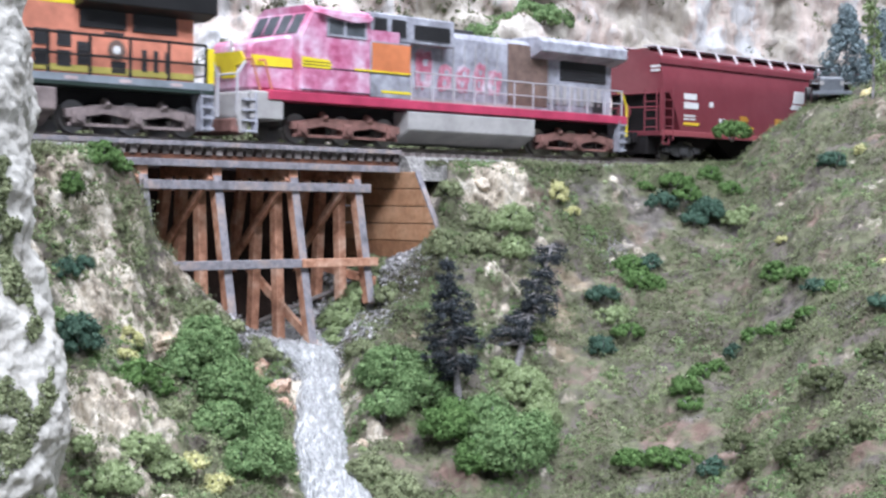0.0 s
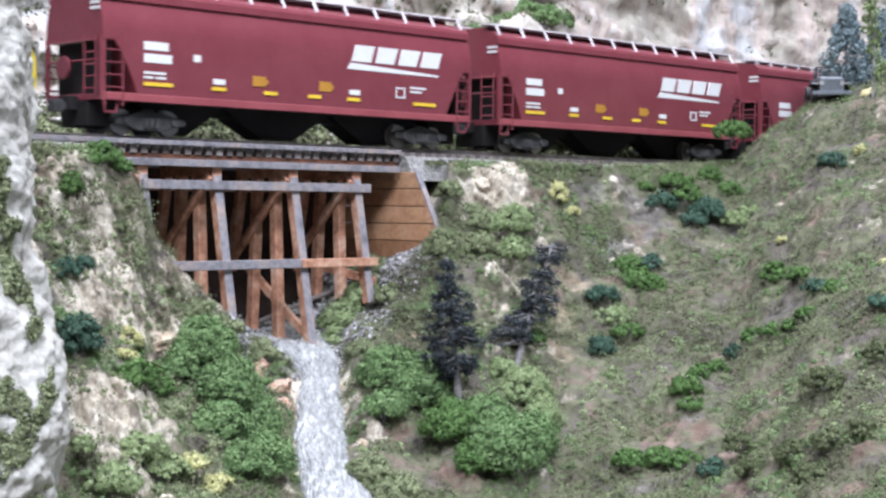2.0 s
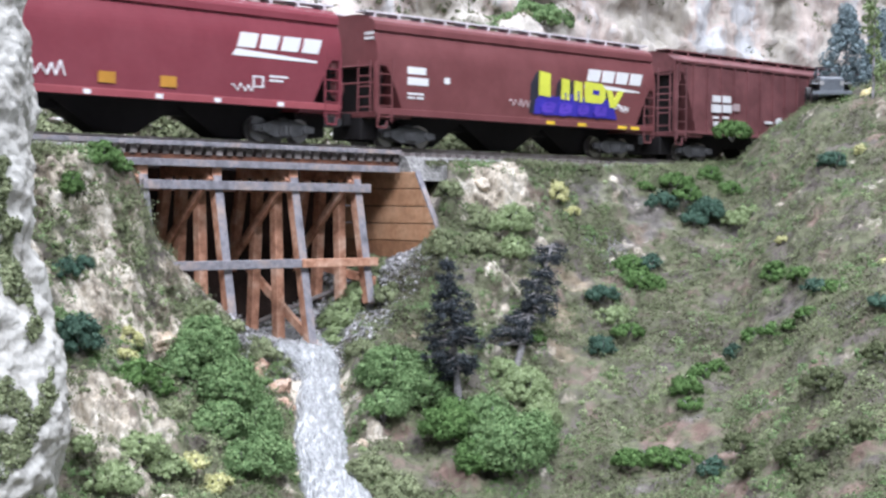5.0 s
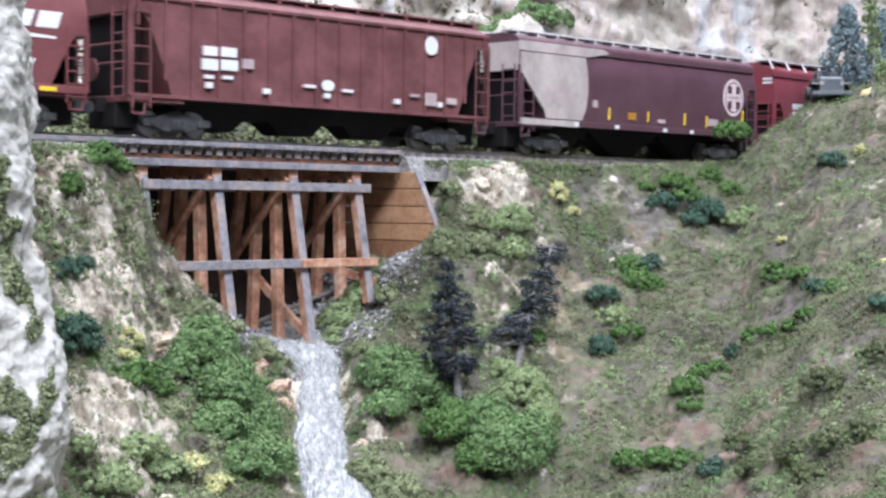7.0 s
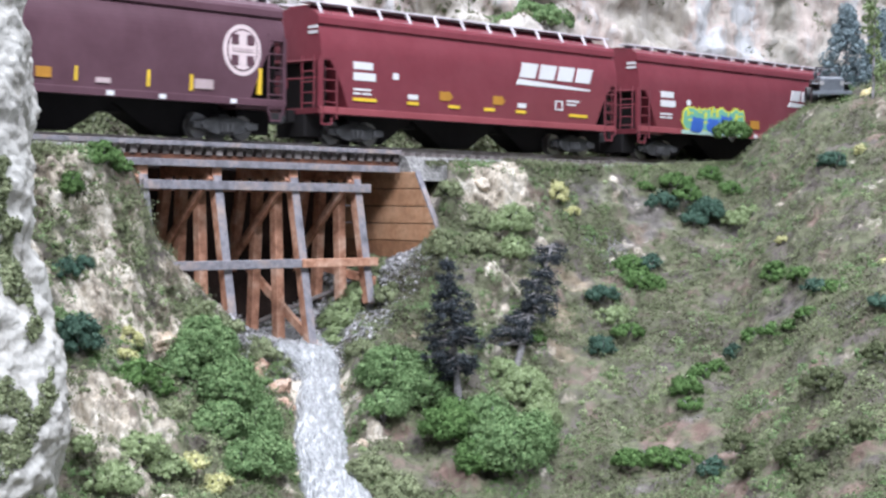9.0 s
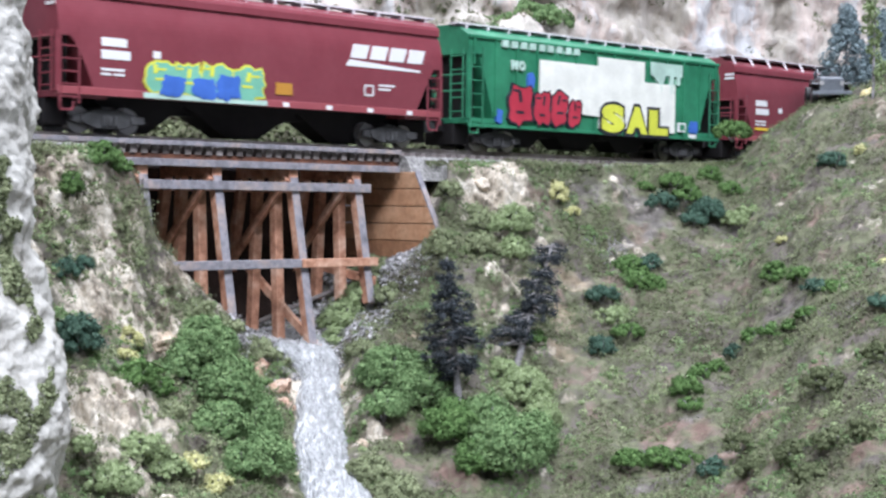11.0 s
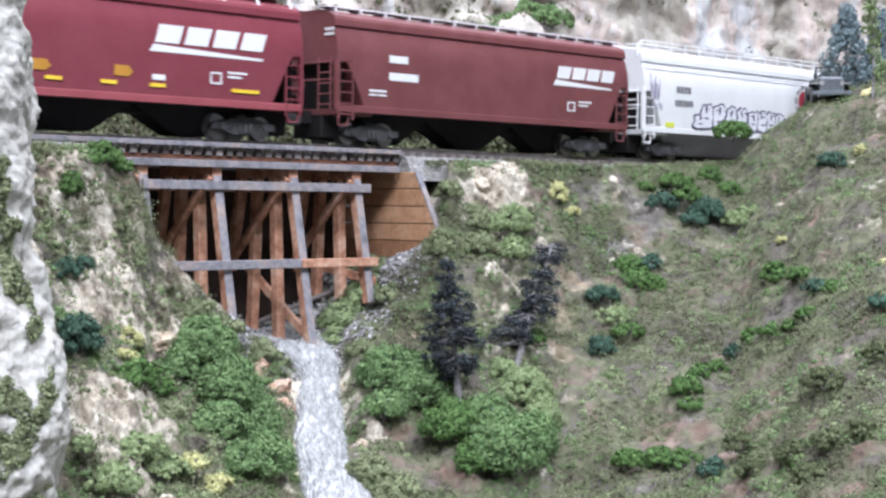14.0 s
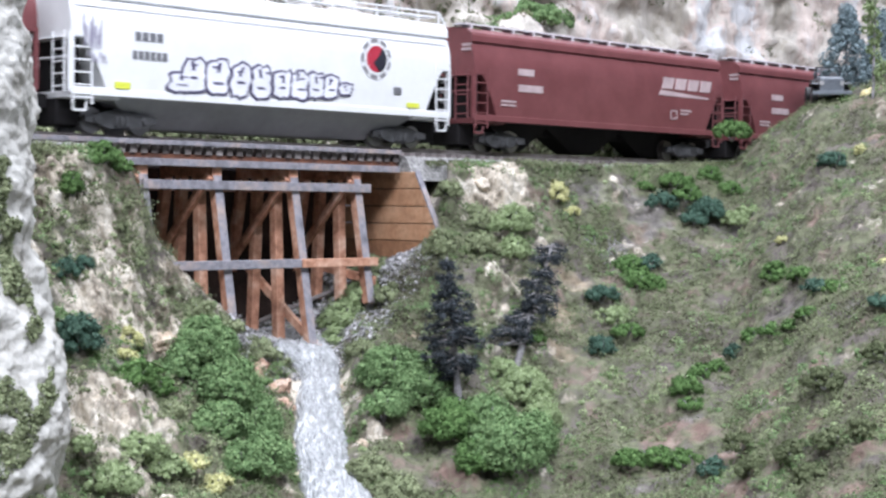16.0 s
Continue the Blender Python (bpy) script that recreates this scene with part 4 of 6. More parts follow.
# small tags
def scrawl(car, x, z, w, h, n, mat, seed, thick=0.5):
    r = random.Random(seed)
    bm = bmesh.new()
    px, pz = x, z + h * 0.5
    for k in range(n):
        qx = x + w * (k + 1) / n + r.uniform(-0.6, 0.4)
        qz = z + (h if k % 2 == 0 else 0) * r.uniform(0.5, 1)
        rod(bm, (px, SIDE - 0.05, pz), (qx, SIDE - 0.05, qz), thick / 2, 4)
        px, pz = qx, qz
    part("graffiti_tag", bm, mat, car)


def sill_squares(car, xs, mat):
    for x in xs:
        decal(car, "sill_square", mat, [bar(x, 13.3, 3.0, 1.7)], y=-19.05)


scrawl(c3, -51.9, 19, 18.7, 5.5, 10, M_mark, 3, 0.7)
scrawl(c3, 37.7, 18.3, 11, 4, 7, M_mark, 4)
decal(c3, "ochre_placard", M_ochre, [bar(-20, 17.6, 7, 4), bar(6, 17.6, 7, 4)])
sill_squares(c3, (-82, -52, -26, 4, 30, 60), M_mark)

Y4 = SIDE - 0.4
decal(c4, "graffiti_letter", M_g_yellow, [[(6.3, 26.2), (13.9, 25.6), (14.0, 36.4), (6.6, 37.2)], [(21.4, 25.2), (27.2, 24.9), (27.4, 34.2), (22.2, 34.8)], [(30.8, 25.0), (36.4, 24.4), (36.4, 33.8), (31.2, 34.2)], [(38.4, 24.8), (50.0, 24.2), (53.4, 26.8), (53.8, 31.6), (50.4, 34.0), (38.8, 34.4)], [(54.6, 31.4), (58.2, 31.2), (60.2, 27.0), (63.6, 31.4), (67.4, 31.2), (60.6, 23.0), (57.0, 23.2)]], y=Y4)
decal(c4, "graffiti_stroke", M_g_blue, [[(44.0, 28.6), (48.6, 28.4), (48.8, 30.6), (44.2, 30.8)], bar(33.0, 24.6, 1.2, 5.0), bar(24.0, 24.8, 1.0, 3.4)], y=Y4 - 0.12)
decal(c4, "graffiti_shadow", M_g_black, [[(0.4, 18.0), (1.0, 31.0), (4.6, 36.0), (6.3, 37.0), (6.0, 18.0)], [(17.6, 24.6), (19.0, 32.0), (22.0, 34.6), (21.4, 24.6)], [(27.4, 24.6), (27.6, 34.0), (30.6, 34.0), (30.6, 24.6)], [(53.6, 22.6), (54.0, 31.6), (55.4, 29.6), (57.0, 22.6)]], y=SIDE - 0.08)
decal(c4, "graffiti_base", M_g_blue, [[(3, 17.7), (62.4, 17.7), (60, 24), (55, 27), (44, 26), (30, 28), (18, 26), (8, 27), (4, 24)]], "deep blue shaded foot of the graffiti", y=SIDE - 0.1)
bubble(c4, [(8, 18.5, 9, 5), (20, 18.5, 9, 5), (33, 18.5, 8, 5), (45, 18.5, 9, 5)], paint("violet_spray", (0.10, 0.05, 0.42)), M_g_blue, 17, SIDE - 0.45)
scrawl(c4, 63.5, 21.5, 8, 3.5, 7, M_mark, 6)
scrawl(c4, -13.2, 20.4, 14, 4.2, 9, M_mark_faded, 9)
for x, w in ((12, 5.7), (34, 6), (63.8, 6.5), (73.5, 6.5)):
    decal(c4, "yellow_strip", M_yellow, [bar(x, 13.4, w, 1.5)], y=-19.05)

for x, z, w, h in ((-60.9, 30.4, 6.2, 3.4), (-53.1, 30.5, 7.3, 3.5), (-61.5, 25.1, 7.1, 4.1), (-53.1, 25.5, 7.9, 3.9), (-60.5, 21.9, 4.3, 1.3), (-52.1, 22.2, 4.7, 1.2), (-59.8, 18.4, 3.1, 2.1), (-32.8, 17.8, 3.3, 2.0), (-12.7, 21.4, 5.8, 1.2), (7.2, 20.7, 5.7, 1.2), (35.9, 17.6, 3.0, 2.0), (-2.2, 17.8, 3.0, 2.0), (60.9, 17.4, 2.6, 2.2)):
    decal(c5, "lettering_bar", M_mark, [bar(x, z, w, h)])
for x, z, w, h in ((-42.9, 26.7, 5.2, 3.7), (53.2, 17.8, 6.7, 5.4), (45, 21, 5, 1.2), (66, 19, 6, 2.6)):
    decal(c5, "faded_label", M_mark_faded, [bar(x, z, w, h)])
part("round_emblem", made(lambda bm: disc(bm, 56.6, 43.0, 3.9, SIDE)), M_mark, c5)
part("small_emblem", made(lambda bm: disc(bm, -0.6, 22.8, 2.2, SIDE, squash=1.5)), M_mark, c5)

# half-repainted car: a faded tan end
TAN = [(-92.6, 36.0), (-92.6, 45.3), (-48.5, 45.3), (-46.6, 38), (-46.2, 30), (-47.5, 22), (-50.5, 16.1), (-75.8, 16.1), (-77, 19.5)]
decal(c6, "tan_panel", M_tan, [TAN], "faded tan repainted end of the side", y=SIDE + 0.06)
decal(c6, "tan_roof_strip", M_tan, [[(-92.6, 46.0), (-92.6, 50.4), (-34, 50.4), (-29, 48.6), (-45, 46.0)]], y=-17.62)
decal(c6, "tan_sill", M_tan, [bar(-92.6, 12.8, 40, 2.8)], y=-19.0)
part("tan_end", made(lambda bm: box(bm, -93.0, -92.5, -17.2, 17.2, 37, 50)), M_tan, c6)
for z0, mat_, r_, dy in ((33.5, M_emblem, 9.7, 0), (33.5, M_plum, 8.0, 0.12), (33.5, M_emblem, 7.4, 0.24)):
    part("emblem_ring", made(lambda bm: disc(bm, 71.3, z0, r_, SIDE - dy, squash=0.92)), mat_, c6)
for dx in (-3.6, 3.6):
    for dz in (-3.9, 3.9):
        decal(c6, "emblem_quarter", M_plum, [bar(71.3 + dx - 1.6, 33.5 + dz - 1.9, 3.2, 3.8)], y=SIDE - 0.40)
decal(c6, "emblem_band", M_mark_faded, [bar(66.5, 32.9, 9.6, 1.3)], y=SIDE - 0.42)
for x, z, w, h in ((-31.2, 17.3, 1.2, 6.0), (28.7, 17.3, 1.2, 6.0), (47.4, 16.9, 1.2, 6.0), (79.1, 17.3, 1.5, 10.0), (-1.0, 17.6, 1.0, 5.0)):
    decal(c6, "yellow_upright", M_yellow, [bar(x, z, w, h, 0.25)])
for x, z, w, h in ((-42.7, 22.7, 3.5, 3.4), (7.6, 17.5, 5.9, 1.8), (-77.5, 28.0, 16.7, 2.6), (-78, 24.5, 14, 1.2), (49.5, 17.9, 8.5, 3.6)):
    decal(c6, "faded_label", M_mark_faded, [bar(x, z, w, h)])
decal(c6, "ochre_placard", M_ochre, [bar(-16, 18, 6, 3.6)])
sill_squares(c6, (-56, -26, 12, 34, 66), M_mark)

bubble(c8, [(-57.5, 15.5, 13, 11), (-45.5, 15.2, 12, 11), (-33.5, 15.3, 14, 11.5), (-18.5, 15.0, 15, 12)], M_g_teal, M_g_yellow, 23)
bubble(c8, [(-50, 15.0, 9, 6), (-36, 15.0, 9, 6), (-25.5, 15.0, 10, 8)], M_g_sky, M_g_sky, 29, SIDE - 0.45)
decal(c8, "pale_foot", M_g_pale, [bar(-58, 13.2, 56, 1.9)], y=-19.2)
decal(c8, "ochre_placard", M_ochre, [bar(2.4, 17.9, 8.1, 4.5)])
sill_squares(c8, (6, 28, 50, 72), M_mark)

# green car
cream = [[(-47, 20), (-47, 42.3), (-5.4, 42.3), (-5.4, 46.6), (29.8, 46.6), (29.8, 36.8), (54.5, 36.8), (54.5, 13.0), (-4, 13.0), (-4, 18.5)]]
decal(c9, "cream_patch", M_g_cream, cream, "cream buffed-over patches", y=-18.95)
decal(c9, "pale_wash", M_g_pale, [bar(34.4, 41.1, 26, 6.0), [(35, 41.2), (47, 41.2), (44, 36), (43.5, 32), (41.5, 37)], bar(50.2, 32.2, 3.0, 9.1), bar(56.0, 37.0, 2.5, 4.3)], y=-18.95)
for k in range(9):
    decal(c9, "faded_letter", M_g_pale, [bar(-72 + k * 6.1, 46.2, 3.9, 3.0)], y=-18.95)
for k, letter in enumerate("NO"):
    spray_letter(c9, letter, -66.2 + k * 5.0, 36.4, 4.2, 4.4, M_g_pale, None, -18.95)
bubble(c9, [(-67.5, 12.5, 15.5, 17.5), (-50.5, 12.6, 10.8, 15.0), (-38.9, 13.0, 10.8, 15.2), (-27.3, 13.0, 9, 11.5)], M_g_red, M_g_black, 31, -19.1)
for letter, x, z, w, h in (("S", -3.0, 11.4, 17.0, 13.4), ("A", 15.6, 11.4, 16.6, 13.2), ("L", 33.4, 11.4, 15.0, 12.2)):
    spray_letter(c9, letter, x, z, w, h, M_g_yellow, M_g_black, -19.1)
decal(c9, "blue_tag", M_g_sky, [blob(-75.3, 12.2, 3.7, 6.5, 1), blob(-55.1, 28.5, 4.6, 7.5, 2), blob(67.7, 13.5, 6.2, 6.2, 3)], y=-19.0)
decal(c9, "label_frame", M_mark, [bar(57.9, 13.9, 5.7, 4.5), bar(67.5, 11.0, 5, 2)], y=-18.95)
decal(c9, "label_field", M_green, [bar(58.8, 14.7, 3.9, 2.9)], y=-19.1)

# white car
part("emblem_ring", made(lambda bm: disc(bm, 49.3, 35.2, 8.4, SIDE, squash=0.98)), paint("grey_lettering", (0.22, 0.21, 0.22)), c12)
part("emblem_field", made(lambda bm: disc(bm, 49.3, 35.2, 6.6, SIDE - 0.12)), M_white, c12)
decal(c12, "emblem_gap", M_white, [bar(49.3 + 7.6 * math.cos(a * math.tau / 9) - 0.7, 35.2 + 7.6 * math.sin(a * math.tau / 9) - 0.9, 1.4, 1.8) for a in range(9)], y=SIDE - 0.14)
part("emblem_disc", made(lambda bm: disc(bm, 49.3, 35.2, 5.4, SIDE - 0.24)), M_g_red, c12)
part("emblem_drop", made(lambda bm: prism(bm, [(49.3 + 5.4 * math.cos(a), 35.2 + 5.4 * math.sin(a)) for a in [-0.9 - math.pi * 0.72 * k / 12 + 1.9 for k in range(13)]] + [(47.5, 33.5), (50.5, 36.5)], SIDE - 0.5, SIDE - 0.1)), M_g_black, c12)
M_graph = paint("graphite_lettering", (0.14, 0.14, 0.15))
for k in range(4):
    decal(c12, "lettering_bar", M_graph, [bar(-66.5 + k * 3.1, 33.3, 2.3, 3.2)])
for k in range(6):
    decal(c12, "lettering_bar", M_graph, [bar(-67.6 + k * 2.55, 26.7, 1.9, 3.0)])
M_g_grey = paint("grey_violet_spray", (0.30, 0.28, 0.36))
M_pale_graf = paint("pale_grey_spray", (0.70, 0.70, 0.74))
bubble(c12, [(-51.9, 16.2, 10, 6.5), (-45.7, 16.6, 9.5, 11.8), (-35.3, 16.4, 10.0, 12.4), (-24.2, 16.0, 9, 12), (-14.2, 16.2, 9, 11.4), (-3.6, 16.4, 8, 10.6), (5.0, 17.0, 8, 10.2), (13.6, 17.4, 7.5, 9.6), (21.5, 17.8, 7, 9), (29.5, 19.8, 6.5, 4.1)], M_pale_graf, M_g_lilac, 53)
decal(c12, "dark_label", M_graph, [bar(59.4, 21.4, 4.2, 3.0)])
decal(c12, "yellow_strip", M_g_yellow, [bar(-75, 15.8, 6.5, 2.4), bar(66.9, 16.4, 7, 2.0)], y=-19.1)
scrawl(c12, -88, 29, 8, 13, 13, M_g_grey, 8, 0.4)
scrawl(c12, -86, 24, 8, 5, 8, M_g_grey, 12, 0.4)
decal(c12, "crease_line", M_pale_graf, [bar(-91, 44.7, 182, 0.5)], y=-18.6)


# ---- locomotives ----
M_pink = shade("sun_faded_red_paint", [(0.30, (0.36, 0.045, 0.12)), (0.44, (0.48, 0.15, 0.26)), (0.55, (0.55, 0.28, 0.40)), (0.68, (0.60, 0.48, 0.58))], 80, 0.5, bump=0.05, spec=0.4)
M_silver = shade("weathered_silver_paint", [(0.3, (0.17, 0.17, 0.19)), (0.45, (0.28, 0.285, 0.325)), (0.6, (0.38, 0.39, 0.445)), (0.75, (0.46, 0.47, 0.515))], 75, 0.5, bump=0.05)
M_faded_red = shade("faded_red_lettering", [(0.35, (0.34, 0.09, 0.14)), (0.5, (0.44, 0.20, 0.26)), (0.62, (0.52, 0.48, 0.54))], 130, 0.6, bump=0.0)
M_deck_red = paint("deck_edge_red", (0.46, 0.05, 0.11), rough=0.45, dirt=0.25)
M_orange = paint("orange_paint", (0.60, 0.20, 0.085), rough=0.45, dirt=0.18)
M_orange_dull = paint("dusty_orange_paint", (0.58, 0.215, 0.14), rough=0.6, dirt=0.3)
M_taupe = paint("dusty_truck_brown", (0.20, 0.16, 0.155), rough=0.75, dirt=0.35, scale=200)
M_rust = paint("rusty_truck_brown", (0.19, 0.095, 0.08), rough=0.75, dirt=0.4, scale=200)
M_rustpatch = paint("rust_brown_panel", (0.17, 0.115, 0.095), rough=0.8, dirt=0.35, scale=120)
M_tank = paint("dusty_grey_tank", (0.36, 0.35, 0.345), rough=0.6, dirt=0.2)
M_hand_white = paint("pale_handrail", (0.42, 0.41, 0.44), rough=0.5)
M_grille = paint("dark_grille", (0.030, 0.030, 0.033), rough=0.6)
M_green_dark = paint("dark_green_band", (0.02, 0.035, 0.03), rough=0.5)
M_dull_yellow = paint("dull_yellow_band", (0.42, 0.36, 0.09), rough=0.6, dirt=0.25)
M_blue_grey = paint("dusty_blue_grey", (0.20, 0.23, 0.26), rough=0.6, dirt=0.25)
M_glass = shade("cab_glass", [(0.3, (0.05, 0.06, 0.07)), (0.7, (0.12, 0.13, 0.14))], 40, 0.08, bump=0.0, spec=0.8)
M_logo_yellow = paint("emblem_yellow", (0.72, 0.58, 0.03), rough=0.45)


def handrail(loco, xs, y, z0, z1, mat, r=0.45):
    for x in xs:
        part("stanchion", made(lambda bm: rod(bm, (x, y, z0), (x, y, z1), r * 1.2, 5)), mat, loco)
    part("handrail", made(lambda bm: (rod(bm, (xs[0], y, z1), (xs[-1], y, z1), r, 5), rod(bm, (xs[0], y, (z0 + z1) / 2), (xs[-1], y, (z0 + z1) / 2), r * 0.8, 5))), mat, loco)


def running_gear(loco, truck_mat, tank_mat, deck_mat):
    part("frame", made(lambda bm: box(bm, -98, 112, -9, 9, 9.5, 15.6)), M_dark, loco)
    part("deck", made(lambda bm: box(bm, -104, 116, -18.2, 18.2, 15.8, 19.6)), deck_mat, loco, bevel=0.3)
    prof = [(-18.4, 14.9), (-18.4, 7.2), (-9, 1.9), (9, 1.9), (18.4, 7.2), (18.4, 14.9)]
    part("fuel_tank", made(lambda bm: long_prism(bm, prof, -30, 49)), tank_mat, loco, "dusty grey angular fuel tank", bevel=0.4)
    for x in (-59.5, 84.5):
        add_truck(loco, x, truck_mat, pitch=24, radius=5.8, axles=(-1, 0, 1), big=True)
    for s in (-1, 1):
        x = 117 * s
        part("pilot_plate", made(lambda bm: prism(bm, [(x - s * 5, 18), (x - s * 0.5, 18), (x + s * 0.6, 9), (x - s * 1.0, 2.4), (x - s * 4, 2.4)], -16, 16)), tank_mat if s < 0 else M_silver, loco, bevel=0.3)
        part("coupler", made(lambda bm: (box(bm, x, x + s * 5, -1.8, 1.8, 8, 11), box(bm, x + s * 3.5, x + s * 6.5, -2.6, 2.6, 7.2, 11.8))), M_truck, loco, bevel=0.2)
        for y in (-16.6, 16.6):
            bm = bmesh.new()
            for k in range(4):
                box(bm, x - s * 4 - 2.6, x - s * 4 + 2.6, y - 1.6, y + 1.6, 3.0 + k * 4, 3.7 + k * 4)
            box(bm, x - s * 7 - 0.4, x - s * 7 + 0.4, y - 1.6, y + 1.6, 2.6, 18)
            part("step_well", bm, M_silver, loco)


def red_locomotive(at):
    loco = tagged(new("locomotive"), "sun-faded red and silver diesel locomotive with patched rust panels", "locomotive", group="locomotives")
    running_gear(loco, M_rust, M_tank, M_deck_red)
    nose = [(-109, 19.6), (-109.5, 36), (-107.5, 39.0), (-90, 42), (-82, 42), (-82, 19.6)]
    part("nose", made(lambda bm: prism(bm, nose, -12.5, 12.5)), M_pink, loco, "faded red nose with yellow emblem", bevel=1.2)
    cab = [(-88, 19.6), (-88, 42), (-82.5, 51.6), (-78, 53.6), (-51, 53.6), (-51, 19.6)]
    cab_body = part("cab", made(lambda bm: prism(bm, cab, -17.8, 17.8)), M_pink, loco, "faded pinkish red cab", bevel=0.7)
    part("cab_roof", made(lambda bm: long_prism(bm, [(-18.2, 51.6), (-13, 54.6), (13, 54.6), (18.2, 51.6), (18, 51), (-18, 51)], -82, -50)), M_pink, loco)
    for y0, y1 in ((-14.5, -8.5), (-7.0, -1.0), (1.0, 7.0), (8.5, 14.5)):
        part("windshield", made(lambda bm: prism(bm, [(-87.2, 43.2), (-87.9, 43.2), (-83.3, 51.0), (-82.6, 51.0)], y0, y1)), M_glass, loco)
    part("side_window", made(lambda bm: box(bm, -74, -66.5, -18.15, -17.6, 43.5, 49.5)), M_glass, loco)
    part("side_window", made(lambda bm: box(bm, -64.8, -55, -18.15, -17.6, 43.5, 49.5)), M_glass, loco)
    part("window_frame", made(lambda bm: [box(bm, a, b, -18.35, -17.7, c, d) for a, b, c, d in ((-75, -54, 42.6, 43.4), (-75, -54, 49.6, 50.4), (-75, -74.1, 43.4, 49.6), (-66.4, -64.9, 43.4, 49.6), (-54.9, -54, 43.4, 49.6))]), M_silver, loco)
    part("awning", made(lambda bm: prism(bm, [(-80, 51), (-52, 51), (-54, 49.6), (-62, 48.7), (-72, 49.6)], -20.2, -18.0)), M_pink, loco)
    part("headlight", made(lambda bm: (rod(bm, (-109.2, -2, 38), (-110.2, -2, 38), 1.1, 10), rod(bm, (-109.2, -2, 35.4), (-110.2, -2, 35.4), 1.1, 10))), M_mark, loco)
    decal(loco, "emblem_panel", M_logo_yellow, [[(-87.5, 29.6), (-87.5, 33.6), (-74, 33.0), (-72.5, 31.5), (-73, 29.4)]], y=-18.05)
    part("nose_emblem", made(lambda bm: prism_yz(bm, [(-11.5, 30), (-8, 34.5), (8, 34.5), (11.5, 30), (5, 29), (4, 24.5), (-4, 24.5), (-5, 29)], -110.2, -109.0)), M_logo_yellow, loco)
    decal(loco, "nose_band", M_logo_yellow, [[(-108.5, 29), (-108.5, 33.2), (-88.5, 32.8), (-88.5, 29.2)]], y=-12.95)
    for z in (30.4, 31.6):
        decal(loco, "pin_stripe", M_g_black, [bar(-87, z, 14, 0.35)], y=-18.1)
    decal(loco, "pin_stripe", M_g_black, [bar(-76, 29.6, 25, 0.35)], y=-18.0)
    decal(loco, "pin_stripe", M_logo_yellow, [bar(-60, 29.9, 31, 0.7)], y=-18.2)
    decal(loco, "pin_stripe", M_g_black, [bar(-88, 20.6, 37, 0.35)], y=-18.0)
    part("grey_corner", made(lambda bm: box(bm, -112, -96, -17.5, 17.5, 8, 19)), M_tank, loco, bevel=0.6)
    part("plow", made(lambda bm: prism(bm, [(-112, 9), (-118.5, 8), (-119.5, 3), (-113, 1.8)], -15, 15)), M_rust, loco, "rusty grey snow plow", bevel=0.4)
    # electrical cabinet behind the cab
    part("cabinet", made(lambda bm: box(bm, -51, -28.5, -17.6, 17.6, 19.6, 43.0)), M_silver, loco, bevel=0.4)
    decal(loco, "orange_door", M_orange, [bar(-50.5, 29.8, 21.5, 12.2)], "bright orange replacement door", y=-17.9)
    decal(loco, "yellow_stripe", M_logo_yellow, [bar(-45, 21.8, 16.5, 1.0)], y=-17.8)
    decal(loco, "pink_panel", M_pink, [bar(-51, 42.1, 16, 5.0)], y=-17.5)
    box_up = part("inverter_box", made(lambda bm: box(bm, -51, -2, -17.0, 17.0, 43.2, 54.6)), M_silver, loco, bevel=0.5)
    for x, w, z, h in ((-49, 7, 45.5, 7.0), (-39, 8, 45.5, 7.0), (-26, 21, 45.2, 6.2)):
        part("grille", made(lambda bm: [box(bm, x, x + w, -17.5, -16.8, z + k * h / 6, z + k * h / 6 + h / 10) for k in range(6)] + [box(bm, x, x + w, -17.15, -16.9, z, z + h)]), M_grille, box_up)
    # long hood
    hood = part("hood", made(lambda bm: long_prism(bm, [(-11, 19.6), (-11, 48.5), (-9, 51.2), (9, 51.2), (11, 48.5), (11, 19.6)], -28.5, 112)), M_silver, loco, bevel=0.3)
    for k in range(12):
        x = -25 + k * 7.0
        part("door_seam", made(lambda bm: box(bm, x, x + 0.35, -11.25, -10.9, 22, 46)), M_tank, hood)
    part("hood_step", made(lambda bm: box(bm, -28, 55, -11.5, 11.5, 19.6, 21.5)), M_tank, loco)
    for k, (x, w, h) in enumerate(((-20, 10, 17), (-6, 8, 12), (5, 8, 12), (16, 7, 14), (25, 9, 11))):
        decal(loco, "faded_mark", M_faded_red, [blob(x, 25.0, w, h, 60 + k)], y=-11.35)
        decal(loco, "worn_spot", M_silver, [blob(x + w * 0.3, 25 + h * 0.2, w * 0.3, h * 0.22, 70 + k), blob(x + w * 0.45, 25 + h * 0.6, w * 0.3, h * 0.18, 80 + k)], y=-11.45)
    decal(loco, "rust_panel", M_rustpatch, [bar(38, 21.5, 27, 27.6)], "rust-brown primed door panel", y=-11.3)
    part("exhaust_stack", made(lambda bm: box(bm, 8, 22, -5, 5, 51, 53.5)), M_grille, loco, bevel=0.3)
    rad = [(-11, 43.5), (-18.4, 46.6), (-18.4, 51.0), (-15.5, 53.2), (15.5, 53.2), (18.4, 51.0), (18.4, 46.6), (11, 43.5)]
    part("radiator", made(lambda bm: long_prism(bm, rad, 53, 115)), M_silver, loco, bevel=0.3)
    part("radiator_grille", made(lambda bm: [box(bm, 74, 107, -11.9, -10.8, 35.5 + k * 1.3, 36.1 + k * 1.3) for k in range(7)] + [box(bm, 74, 107, -11.5, -11.0, 35, 44)]), M_grille, loco)
